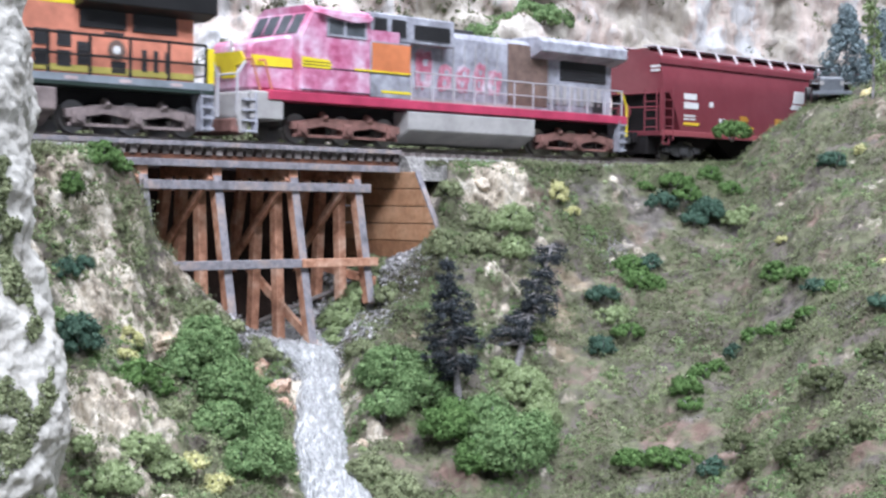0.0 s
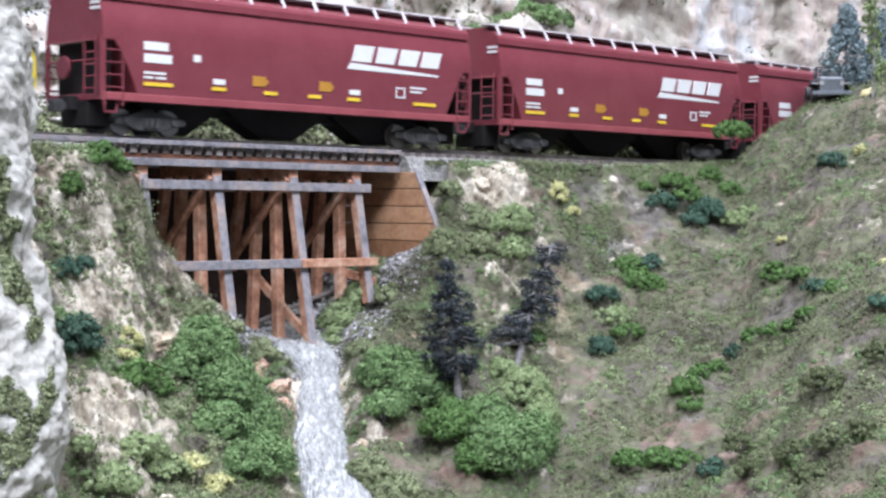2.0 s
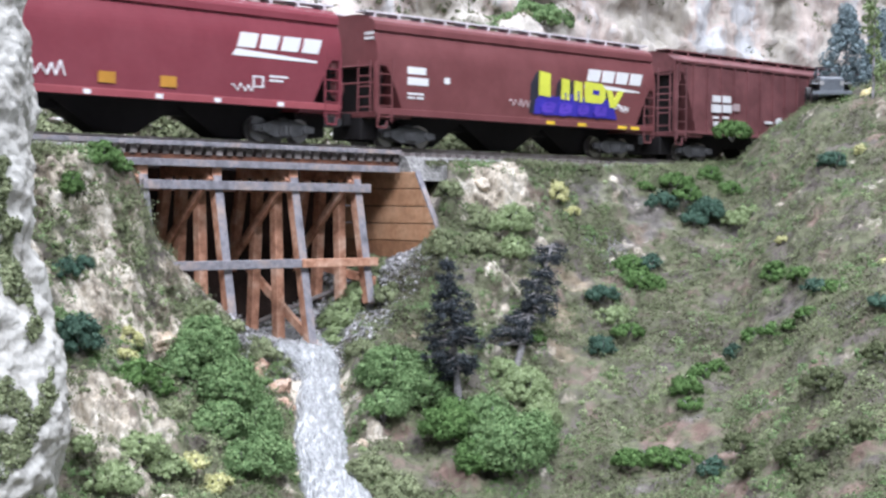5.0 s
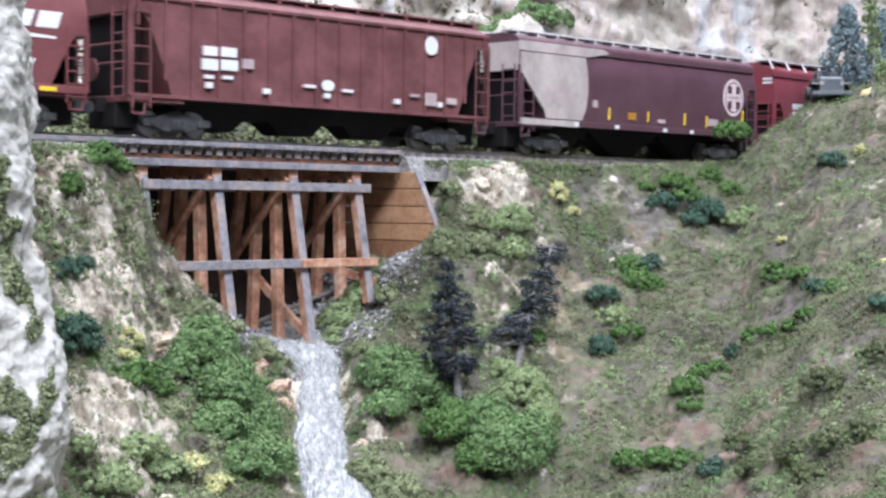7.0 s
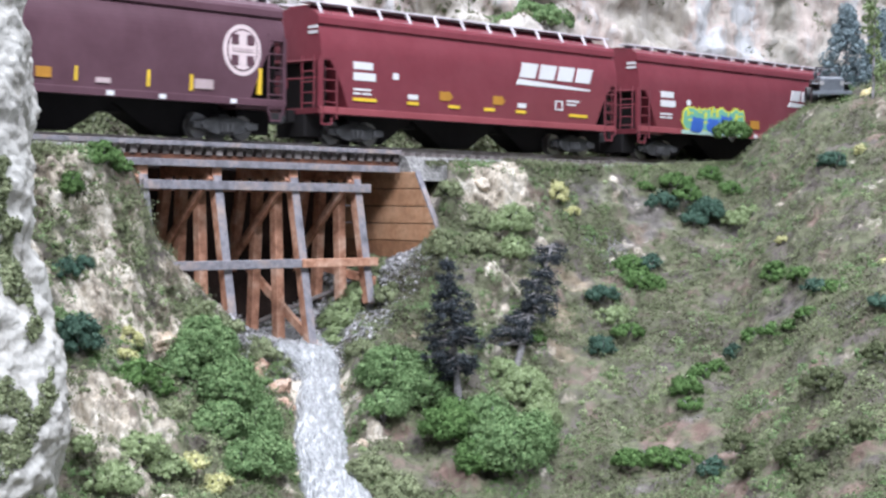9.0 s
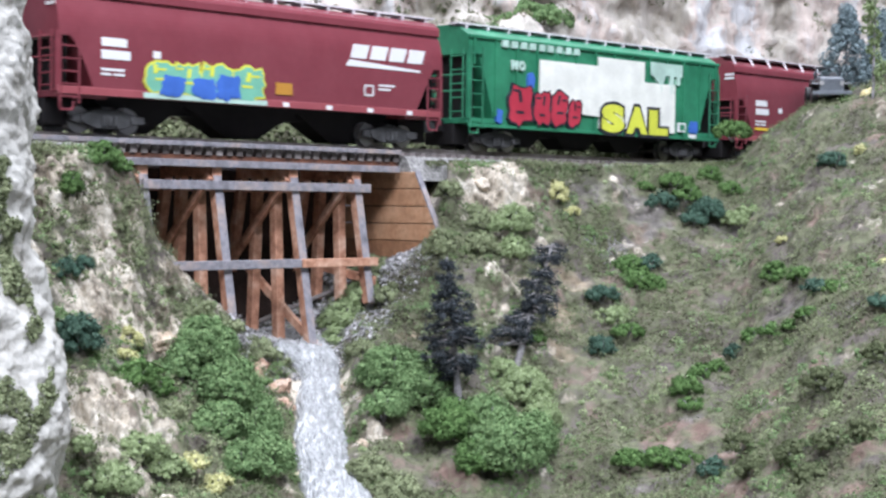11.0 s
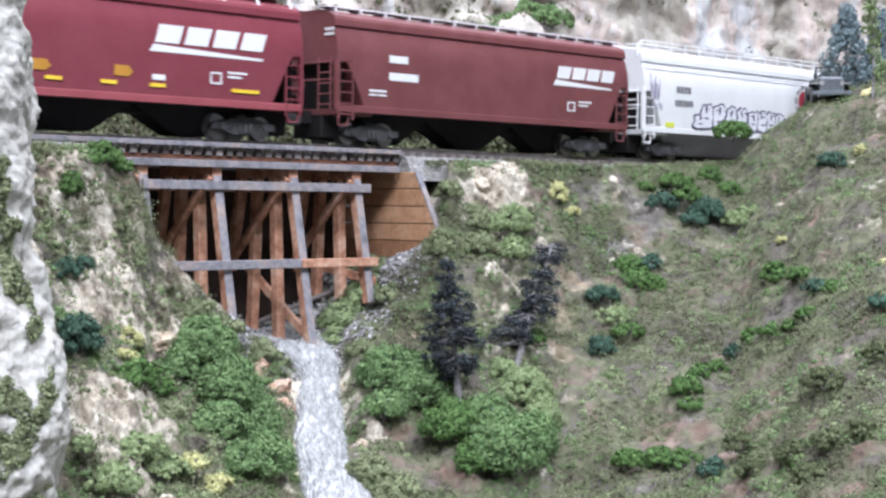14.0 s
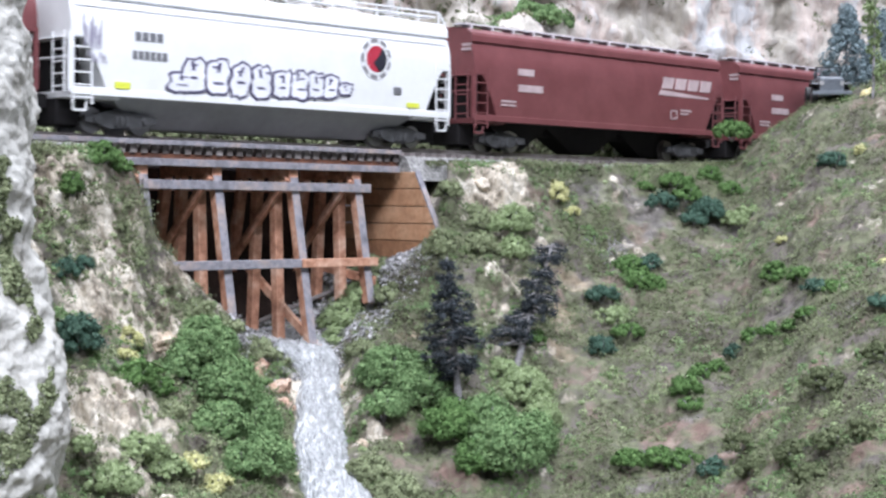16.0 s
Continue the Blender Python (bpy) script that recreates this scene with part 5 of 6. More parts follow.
    for k in range(8):
        part("louvre", made(lambda bm: box(bm, 66 + k * 5.0, 68.4 + k * 5.0, -11.5, -10.9, 23.5, 32.5)), M_tank, loco)
    part("end_door", made(lambda bm: box(bm, 98, 105, -11.5, -10.8, 21, 26)), M_grille, loco)
    handrail(loco, [-28 + 140 * k / 11 for k in range(12)], -17.6, 19.6, 31.5, M_hand_white, 0.36)
    handrail(loco, [-28 + 140 * k / 11 for k in range(12)], 17.6, 19.6, 31.5, M_hand_white, 0.36)
    for x in (-101, -107):
        part("nose_rail", made(lambda bm: (rod(bm, (x, -16.5, 19), (x - 4, -16.5, 31), 0.5, 5), rod(bm, (x - 4, -16.5, 31), (x - 4, -12.5, 31), 0.5, 5))), M_orange_dull, loco)
    part("front_rail", made(lambda bm: (rod(bm, (-117, -15, 9), (-117, -15, 25), 0.6, 5), rod(bm, (-117, -15, 25), (-113, -15, 30), 0.6, 5), rod(bm, (-117, -15, 25), (-117, 15, 25), 0.5, 5))), M_hand_white, loco)
    part("rear_rail", made(lambda bm: (rod(bm, (118, -16, 10), (118, -16, 24), 0.6, 5), rod(bm, (118, -16, 24), (114, -16, 31), 0.6, 5), rod(bm, (114, -16, 31), (110, -17, 31), 0.6, 5))), M_logo_yellow, loco)
    CARS.append((loco, at))


def orange_locomotive(at):
    loco = tagged(new("locomotive"), "orange diesel locomotive with black railings and dusty brown trucks", "locomotive", group="locomotives")
    running_gear(loco, M_taupe, M_taupe, M_green_dark)
    hood = part("hood", made(lambda bm: long_prism(bm, [(-11.5, 19.6), (-11.5, 47.0), (-9, 50), (9, 50), (11.5, 47.0), (11.5, 19.6)], -60, 111)), M_orange_dull, loco, "dusty orange engine hood", bevel=0.3)
    part("cab", made(lambda bm: prism(bm, [(-108, 19.6), (-109, 39), (-98, 42), (-91, 53.6), (-55, 53.6), (-55, 19.6)], -17.8, 17.8)), M_orange, loco, bevel=0.8)
    rad = [(-11.6, 43.5), (-18.4, 45.6), (-18.4, 52.0), (-15.5, 54.2), (15.5, 54.2), (18.4, 52.0), (18.4, 45.6), (11.6, 43.5)]
    part("radiator", made(lambda bm: long_prism(bm, rad, 60, 117)), M_black, loco, "black overhanging radiator wings", bevel=0.3)
    part("hood_top", made(lambda bm: long_prism(bm, [(-11.6, 44.8), (-11.6, 47.4), (-9, 50.6), (9, 50.6), (11.6, 47.4), (11.6, 44.8)], -55, 62)), M_logo_yellow, loco)
    for x in (62, 84):
        part("grille", made(lambda bm: [box(bm, x, x + 19, -12.2, -11.4, 37.6 + k * 1.1, 38.1 + k * 1.1) for k in range(6)] + [box(bm, x, x + 19, -11.9, -11.5, 37.2, 44.0)]), M_grille, loco)
    for x, z, w, h in ((44, 30, 6, 5.5), (53, 30, 5.5, 5.5), (44, 23, 6, 5.5), (53, 23, 5.5, 5.5), (61, 24, 4.5, 8), (75, 22, 6, 4)):
        part("louvre", made(lambda bm: [box(bm, x, x + w, -12.0, -11.4, z + k * h / 5, z + k * h / 5 + h / 8) for k in range(5)] + [box(bm, x, x + w, -11.75, -11.4, z, z + h)]), M_grille, loco)
    for k in range(3):
        part("louvre", made(lambda bm: box(bm, 88 + k * 5, 90 + k * 5, -11.8, -11.4, 23, 31)), M_grille, loco)
    for k in range(6):
        part("door_seam", made(lambda bm: box(bm, 2 + k * 7, 2.4 + k * 7, -11.75, -11.4, 24, 43)), M_rustpatch, hood)
    part("number_plate", made(lambda bm: box(bm, 72, 80, -12.0, -11.4, 35.3, 36.3)), M_grille, loco)
    part("round_emblem", made(lambda bm: disc(bm, 77, 30, 3.6, -12.1)), M_rustpatch, loco, "brown round emblem")
    part("emblem_star", made(lambda bm: disc(bm, 77, 30, 1.6, -12.3, 10)), M_mark, loco)
    decal(loco, "faded_mark", M_rustpatch, [bar(6, 36, 8, 4, 1), bar(8, 40.4, 5, 1.6)], y=-11.75)
    decal(loco, "yellow_band", M_dull_yellow, [bar(-55, 21.2, 166, 2.4)], y=-11.7)
    decal(loco, "deck_band", M_blue_grey, [bar(-100, 17.4, 215, 2.6)], "dusty blue-grey deck edge", y=-18.35)
    for k in range(4):
        decal(loco, "deck_plate", M_mark_faded, [bar(30 + k * 22, 18.0, 5, 1.2)], y=-18.5)
    handrail(loco, [-20 + 132 * k / 8 for k in range(9)], -17.6, 19.6, 34.0, M_black, 0.55)
    handrail(loco, [-20 + 132 * k / 8 for k in range(9)], 17.6, 19.6, 34.0, M_black, 0.55)
    part("end_panel", made(lambda bm: box(bm, 112, 116, -17.5, -16.9, 19.6, 33)), M_logo_yellow, loco)
    part("rear_rail", made(lambda bm: (rod(bm, (118.5, -16, 8), (118.5, -16, 24), 0.7, 5), rod(bm, (118.5, -16, 24), (114, -16, 33), 0.7, 5), rod(bm, (118.5, -16, 24), (118.5, 16, 24), 0.5, 5))), M_hand_white, loco)
    CARS.append((loco, at))


red_locomotive(0.4820)
orange_locomotive(0.2365)


# ---- planting ----
def flakes(name, centres, sizes, material, seed, squash=0.55, facing=None, loose=0.45):
    """Many small leaf flakes, each a bent quad at its own angle, in one mesh."""
    rng = np.random.default_rng(seed)
    c = np.asarray(centres, dtype=float)
    n = len(c)
    s = np.asarray(sizes, dtype=float).reshape(n, 1)
    up = rng.normal(size=(n, 3))
    if facing is not None:
        up = np.asarray(facing) + up * loose
    up /= np.linalg.norm(up, axis=1, keepdims=True)
    a = np.cross(up, rng.normal(size=(n, 3)))
    a /= np.linalg.norm(a, axis=1, keepdims=True)
    b = np.cross(up, a)
    k = rng.uniform(squash, 1.0, (n, 1))
    co = np.stack([c - a * s, c - b * s * k - up * s * 0.25, c + a * s, c + b * s * k - up * s * 0.25], axis=1).reshape(-1, 3)
    me = bpy.data.meshes.new(name)
    me.vertices.add(4 * n)
    me.vertices.foreach_set("co", co.ravel())
    me.loops.add(4 * n)
    me.loops.foreach_set("vertex_index", np.arange(4 * n, dtype=np.int32))
    me.polygons.add(n)
    me.polygons.foreach_set("loop_start", np.arange(0, 4 * n, 4, dtype=np.int32))
    me.update(calc_edges=True)
    me.materials.append(material)
    return me


def clump_points(rng, rx, ry, rz, lobes, per_lobe, lobe_size):
    """Points on the skin of many small lobes spread over an uneven mound."""
    pts, out = [], []
    for _ in range(lobes):
        d = rng.normal(size=3)
        d /= np.linalg.norm(d)
        d[2] = abs(d[2]) * 1.0 - 0.25
        r = rng.uniform(0.45, 1.0) ** 0.6
        c = d * np.array([rx, ry, rz]) * r
        q = rng.normal(size=(per_lobe, 3))
        q /= np.linalg.norm(q, axis=1, keepdims=True)
        out.append(q + d * 0.6)
        pts.append(c + q * lobe_size * rng.uniform(0.6, 1.25) * rng.uniform(0.55, 1.0, (per_lobe, 1)))
    return np.concatenate(pts), np.concatenate(out)


def bush(label, at, width, height, material, seed, leaf=0.5, name="bush", sink=0.12):
    """A mound of leaf clumps with a short woody stem; width and height are half sizes in millimetres."""
    rng = np.random.default_rng(seed)
    lobes = int(min(240, max(24, width * height * 1.25)))
    pts, out = clump_points(rng, width * 0.86, width * 0.75, height * 1.05, lobes, 56, min(width, height) * 0.15 + 0.7)
    plant = tagged(new(name), label, "bush", group="bushes on the hillside")
    plant.location = Vector((at[0], at[1], at[2] - height * sink * MM)) - FORWARD * (height * 0.22 * MM)
    leaves = new("foliage", flakes("foliage", pts * MM, rng.uniform(0.6, 1.35, len(pts)) * leaf * MM, material, seed, facing=out))
    leaves.parent = plant
    part("stem", made(lambda bm: [rod(bm, (0, 0, -height * 0.6), (math.cos(k * 2.1) * width * 0.5, math.sin(k * 2.1) * width * 0.5, height * 0.5), 0.5, 5, 0.2) for k in range(3)]), M_bark, plant)
    return plant


KINDS = {
    "green": ("bright green clump-foliage bush on the slope", M_leaf, 0.48, 1.45, -0.15),
    "dark": ("dark blue-green clump-foliage bush on the slope", M_leaf_dark, 0.48, 1.45, -0.15),
    "yellow": ("pale yellow clump of foliage among rocks", M_leaf_yellow, 0.40, 1.20, 0.05),
    "dusty": ("large dusty green rounded bush by the stream", M_leaf_grey, 0.46, 1.40, -0.35),
    "light": ("light green fine-leaved bush on the slope", M_leaf_light, 0.46, 1.35, 0.0),
    "olive": ("low mat of olive brush on the slope", M_brush, 0.44, 1.35, 0.20),
    "drab": ("low drab olive brush on the dry slope", M_drab, 0.44, 1.35, 0.10),
    "brush": ("olive green brush clinging to the rock face", M_leaf_grey, 0.8, 1.4, 0.3),
}
planted = itertools.count(100)


def plant(kind, x, y, z, w, h):
    label, material, leaf, grow, sink = KINDS[kind]
    bush(label, (x, y, z), w * grow, h * grow, material, next(planted), leaf, sink=sink)


plant("green", 0.2976, -0.0293, -0.0101, 6.0, 4.8)
plant("green", 0.3067, -0.0251, -0.0128, 4.0, 2.8)
plant("green", 0.2797, -0.0387, -0.0201, 3.5, 4.2)
plant("dark", 0.2654, -0.0581, -0.0465, 5.1, 3.3)
plant("dark", 0.2726, -0.0572, -0.0445, 2.6, 1.9)
plant("dark", 0.2556, -0.0815, -0.0669, 6.3, 6.7)
plant("yellow", 0.2837, -0.0669, -0.0680, 4.4, 4.1)
plant("yellow", 0.2748, -0.0782, -0.0724, 4.7, 2.9)
plant("yellow", 0.2802, -0.1068, -0.1030, 5.9, 3.8)
plant("yellow", 0.2812, -0.1167, -0.1079, 5.2, 4.1)
plant("green", 0.2751, -0.0824, -0.0784, 7.9, 4.3)
plant("green", 0.2894, -0.0755, -0.0840, 4.4, 3.3)
plant("dusty", 0.3132, -0.0672, -0.0761, 9.6, 8.8)
plant("dusty", 0.3013, -0.0695, -0.0821, 6.0, 7.2)
plant("dusty", 0.3163, -0.0756, -0.0888, 10.5, 8.7)
plant("dusty", 0.3008, -0.0918, -0.0987, 8.0, 7.7)
plant("dusty", 0.3232, -0.0807, -0.1012, 8.4, 8.8)
plant("dusty", 0.3097, -0.1037, -0.1095, 8.4, 8.4)
plant("dusty", 0.2968, -0.1074, -0.1070, 6.0, 6.0)
plant("light", 0.2587, -0.1087, -0.0959, 7.8, 4.7)
plant("light", 0.2651, -0.1094, -0.1023, 8.5, 4.4)
plant("light", 0.2422, -0.1208, -0.1015, 7.5, 4.9)
plant("light", 0.2342, -0.1189, -0.0914, 3.5, 2.6)
plant("olive", 0.2878, -0.0826, -0.0886, 5.5, 3.6)
plant("green", 0.3122, -0.0671, -0.0808, 5.7, 5.7)
plant("olive", 0.3625, -0.0317, -0.0778, 7.6, 4.7)
plant("olive", 0.3689, -0.0356, -0.0831, 4.7, 3.8)
plant("olive", 0.3335, -0.0326, -0.0618, 9.0, 4.1)
plant("olive", 0.3448, -0.0344, -0.0683, 7.5, 3.7)
plant("light", 0.4210, -0.0144, -0.0708, 9.7, 7.4)
plant("light", 0.4300, -0.0163, -0.0618, 8.4, 6.0)
plant("light", 0.4112, -0.0223, -0.0774, 6.3, 4.5)
plant("olive", 0.4420, -0.0081, -0.0515, 9.0, 7.6)
plant("olive", 0.4307, -0.0308, -0.0600, 5.9, 5.0)
plant("olive", 0.3994, -0.0488, -0.0797, 5.6, 4.8)
plant("dusty", 0.3916, -0.0733, -0.0899, 11.2, 9.2)
plant("dusty", 0.3963, -0.0864, -0.0962, 12.0, 9.5)
plant("dusty", 0.3774, -0.0857, -0.0988, 7.7, 5.7)
plant("dusty", 0.4050, -0.0727, -0.0867, 7.2, 5.1)
plant("green", 0.3870, -0.1102, -0.1020, 9.9, 7.9)
plant("dusty", 0.3985, -0.1156, -0.1035, 10.0, 8.4)
plant("dusty", 0.3965, -0.1270, -0.1128, 13.0, 10.3)
plant("dusty", 0.4130, -0.1253, -0.1108, 7.3, 9.3)
plant("green", 0.3865, -0.1245, -0.1120, 8.6, 6.6)
plant("light", 0.4312, -0.1045, -0.0920, 9.7, 7.6)
plant("light", 0.4268, -0.1164, -0.1005, 6.6, 7.0)
plant("light", 0.4315, -0.0927, -0.0857, 6.8, 4.3)
plant("olive", 0.3480, -0.1094, -0.1120, 8.3, 6.4)
plant("olive", 0.3520, -0.1189, -0.1168, 9.4, 5.3)
plant("olive", 0.3429, -0.1054, -0.1134, 3.4, 4.2)
plant("green", 0.4526, -0.0893, -0.0753, 4.4, 2.6)
plant("olive", 0.4461, -0.0441, -0.0393, 5.9, 6.8)
plant("olive", 0.4708, -0.0391, -0.0290, 9.0, 6.1)
plant("light", 0.4812, -0.0503, -0.0312, 9.4, 7.1)
plant("light", 0.4746, -0.0582, -0.0426, 6.5, 6.0)
plant("olive", 0.4613, -0.0516, -0.0392, 7.8, 5.5)
plant("yellow", 0.5229, -0.0388, -0.0189, 5.5, 6.5)
plant("yellow", 0.5256, -0.0455, -0.0266, 5.0, 2.5)
plant("olive", 0.4565, -0.0382, -0.0174, 5.6, 4.2)
plant("green", 0.5347, -0.0702, -0.0516, 7.4, 4.9)
plant("dark", 0.5432, -0.0752, -0.0501, 5.0, 4.0)
plant("green", 0.5289, -0.0788, -0.0572, 8.3, 4.4)
plant("green", 0.5322, -0.0853, -0.0577, 4.8, 3.9)
plant("dark", 0.5029, -0.0816, -0.0617, 6.6, 3.8)
plant("light", 0.5016, -0.0887, -0.0692, 8.4, 4.2)
plant("green", 0.4978, -0.0992, -0.0747, 6.4, 2.8)
plant("dark", 0.4821, -0.0981, -0.0808, 5.4, 4.5)
plant("green", 0.5815, -0.0417, -0.0156, 4.2, 2.7)
plant("green", 0.5980, -0.0472, -0.0135, 7.5, 4.3)
plant("dark", 0.5804, -0.0525, -0.0226, 6.3, 4.2)
plant("green", 0.5957, -0.0556, -0.0193, 6.4, 4.3)
plant("dark", 0.5991, -0.0645, -0.0276, 8.5, 5.8)
plant("dark", 0.5862, -0.0659, -0.0310, 6.3, 3.7)
plant("light", 0.6087, -0.0798, -0.0289, 11.1, 5.3)
plant("green", 0.6272, -0.0447, -0.0097, 6.1, 3.9)
plant("green", 0.6286, -0.0563, -0.0168, 6.6, 3.9)
plant("dark", 0.6055, -0.1269, -0.0040, 6.6, 3.6)
plant("green", 0.5438, -0.1384, -0.0515, 5.6, 4.2)
plant("green", 0.5300, -0.1585, -0.0507, 5.0, 3.2)
plant("dark", 0.5154, -0.1756, -0.0535, 5.7, 2.6)
plant("green", 0.5125, -0.1848, -0.0538, 4.3, 2.6)
plant("dark", 0.4910, -0.2149, -0.0568, 4.1, 2.9)
plant("green", 0.5002, -0.1807, -0.0632, 4.3, 2.6)
plant("green", 0.5015, -0.1727, -0.0679, 3.0, 2.2)
plant("green", 0.5015, -0.1647, -0.0701, 4.3, 2.6)
plant("green", 0.5081, -0.1510, -0.0740, 4.0, 3.1)
plant("dark", 0.5086, -0.1430, -0.0811, 3.6, 3.1)
plant("green", 0.4951, -0.1452, -0.0856, 3.5, 3.1)
plant("green", 0.4892, -0.1422, -0.0873, 4.8, 3.1)
plant("green", 0.4732, -0.1466, -0.0913, 5.5, 4.3)
plant("green", 0.4658, -0.1547, -0.0958, 4.6, 2.5)
plant("green", 0.4235, -0.1600, -0.1112, 5.9, 3.1)
plant("green", 0.4323, -0.1641, -0.1108, 6.0, 3.2)
plant("green", 0.4355, -0.1738, -0.1108, 6.3, 3.2)
plant("dark", 0.4265, -0.1922, -0.1101, 4.6, 3.1)
plant("drab", 0.4200, -0.2126, -0.1064, 6.3, 4.1)
plant("drab", 0.4183, -0.2291, -0.0988, 6.5, 4.0)
plant("drab", 0.4162, -0.2421, -0.0936, 6.0, 3.9)
plant("drab", 0.4083, -0.2414, -0.1030, 6.3, 3.9)
plant("drab", 0.4198, -0.2513, -0.0895, 4.6, 3.2)
plant("yellow", 0.5633, -0.1290, -0.0370, 2.9, 2.2)
plant("yellow", 0.6139, -0.1348, 0.0016, 2.8, 3.1)
plant("yellow", 0.5292, -0.1948, -0.0437, 2.2, 1.8)
plant("drab", 0.4480, -0.2200, -0.0790, 7.0, 4.0)
plant("drab", 0.4330, -0.1980, -0.1010, 6.0, 3.6)
plant("drab", 0.4560, -0.2360, -0.0700, 6.0, 3.6)
plant("green", 0.6480, -0.0440, 0.0120, 9.0, 5.0)
plant("brush", 0.6274, 0.1049, 0.0704, 18.7, 11.0)
plant("brush", 0.6638, 0.1088, 0.0849, 25.7, 8.8)


# turf over the whole slope, thin on bare rock
def scatter_turf():
    rng = np.random.default_rng(77)
    verts = np.array([tuple(v) for v in ground_verts]).reshape(NV + 1, NU + 1, 3)
    bare_map = np.array(BARE).reshape(NV + 1, NU + 1)
    n = 86000
    j = rng.uniform(2, NV * 4.5 / 6, n)
    i = rng.uniform(2, NU - 2, n)
    ji, ii = j.astype(int), i.astype(int)
    p = verts[ji, ii] + (verts[ji + 1, ii] - verts[ji, ii]) * (j - ji)[:, None] + (verts[ji, ii + 1] - verts[ji, ii]) * (i - ii)[:, None]
    w = W0 + (W1 - W0) * i / NU
    s = 6 * j / NV
    patch = np.array([noise.fractal(Vector(q) * 38 + Vector((5, 9, 2)), 0.9, 2.0, 3) for q in p])
    keep = patch * 1.0 - bare_map[ji, ii] * 1.15 - SOIL.reshape(NV + 1, NU + 1)[ji, ii] * 0.75 + rng.normal(0, 0.24, n) > 0.08
    for q in range(n):
        mid, half = stream_mid(s[q])
        if abs(w[q] - mid) < half + 0.001:
            keep[q] = False
        if p[q, 0] < 0.452 and p[q, 0] > 0.345 and p[q, 1] > -0.035:
            keep[q] = False
    p, patch = p[keep], patch[keep]
    m = len(p)
    per = 11
    rad = rng.uniform(0.6, 2.2, (m, 1)) * MM
    centres = (p[:, None, :] + rng.normal(size=(m, per, 3)) * rad[:, None, :] * np.array([0.75, 0.75, 0.5]) + np.array([0, 0, 0.0004])).reshape(-1, 3)
    sizes = rng.uniform(0.24, 0.54, m * per) * MM
    tagged(new("turf", flakes("turf", centres, sizes, M_turf, 5, facing=np.tile([-0.35, -0.35, 0.85], (len(centres), 1)), loose=0.5)), "patchy olive and green ground foam turf", "turf", kind="stuff")


scatter_turf()


def gully_gravel():
    """Loose grey stones on the gully floor under the trestle."""
    rng = np.random.default_rng(91)
    verts = np.array([tuple(v) for v in ground_verts])
    sel = verts[(verts[:, 0] > 0.352) & (verts[:, 0] < 0.447) & (verts[:, 1] > -0.046) & (verts[:, 1] < 0.024) & (verts[:, 2] < -0.038)]
    sel = sel[rng.integers(0, len(sel), 9000)]
    c = sel + rng.normal(size=sel.shape) * np.array([0.0008, 0.0008, 0.0002])
    c = np.repeat(c, 3, axis=0) + rng.normal(size=(len(c) * 3, 3)) * 0.00022
    tagged(new("gully_gravel", flakes("gully_gravel", c, rng.uniform(0.0004, 0.0010, len(c)), M_gravel_loose, 92)), "loose grey gravel on the gully floor", "gravel", kind="stuff")


M_gravel_loose = shade("loose_grey_gravel", [(0.1, (0.20, 0.19, 0.19)), (0.5, (0.36, 0.35, 0.35)), (0.9, (0.52, 0.51, 0.51))], 300, 0.9, bump=0.0, island=0.7)
gully_gravel()


def scatter_tufts(name, label, material, n, seed, threshold, lo, hi, freq, bare_most=0.22, w_most=1.0):
    """Foam clumps larger than turf, in drifts."""
    rng = np.random.default_rng(seed)
    verts = np.array([tuple(v) for v in ground_verts]).reshape(NV + 1, NU + 1, 3)
    pts, sizes, out = [], [], []
    for _ in range(n):
        j, i = int(rng.uniform(2, NV * 4.0 / 6)), int(rng.uniform(2, NU - 2))
        p = Vector(verts[j, i])
        w, s = W0 + (W1 - W0) * i / NU, 6 * j / NV
        mid, half = stream_mid(s)
        if abs(w - mid) < half + 0.003 or (0.30 < p.x < 0.452 and p.y > -0.036):
            continue
        if noise.fractal(p * freq + Vector((seed, 2, 4)), 0.9, 2.0, 2) < threshold or BARE[j * (NU + 1) + i] > bare_most or w > w_most or SOIL[j * (NU + 1) + i] > 0.42:
            continue
        r = rng.uniform(lo, hi)
        q = rng.normal(size=(60, 3))
        q /= np.linalg.norm(q, axis=1, keepdims=True)
        pts.append(np.array(p) + (q * r * np.array([1, 1, 0.75]) + np.array([0, 0, r * 0.3])) * MM)
        out.append(q + np.array([-0.2, -0.2, 0.5]))
        sizes.append(rng.uniform(0.22, 0.45, 60) * MM)
    tagged(new(name, flakes(name, np.concatenate(pts), np.concatenate(sizes), material, seed, facing=np.concatenate(out))), label, "foliage", kind="stuff")


scatter_tufts("green_tufts", "scattered drifts of green clump foliage", M_leaf, 2600, 21, 0.26, 1.2, 3.0, 30)
scatter_tufts("pale_tufts", "scattered drifts of pale green foliage", M_leaf_light, 2400, 33, 0.26, 1.0, 2.4, 17)
scatter_tufts("olive_tufts", "scattered drifts of dusty olive foliage", M_leaf_grey, 5200, 47, 0.12, 1.0, 2.6, 34)
scatter_tufts("rock_moss", "soft olive moss in the clefts of the bare rock", M_brush, 9000, 52, 0.02, 0.5, 1.5, 70, bare_most=0.75, w_most=-0.105)


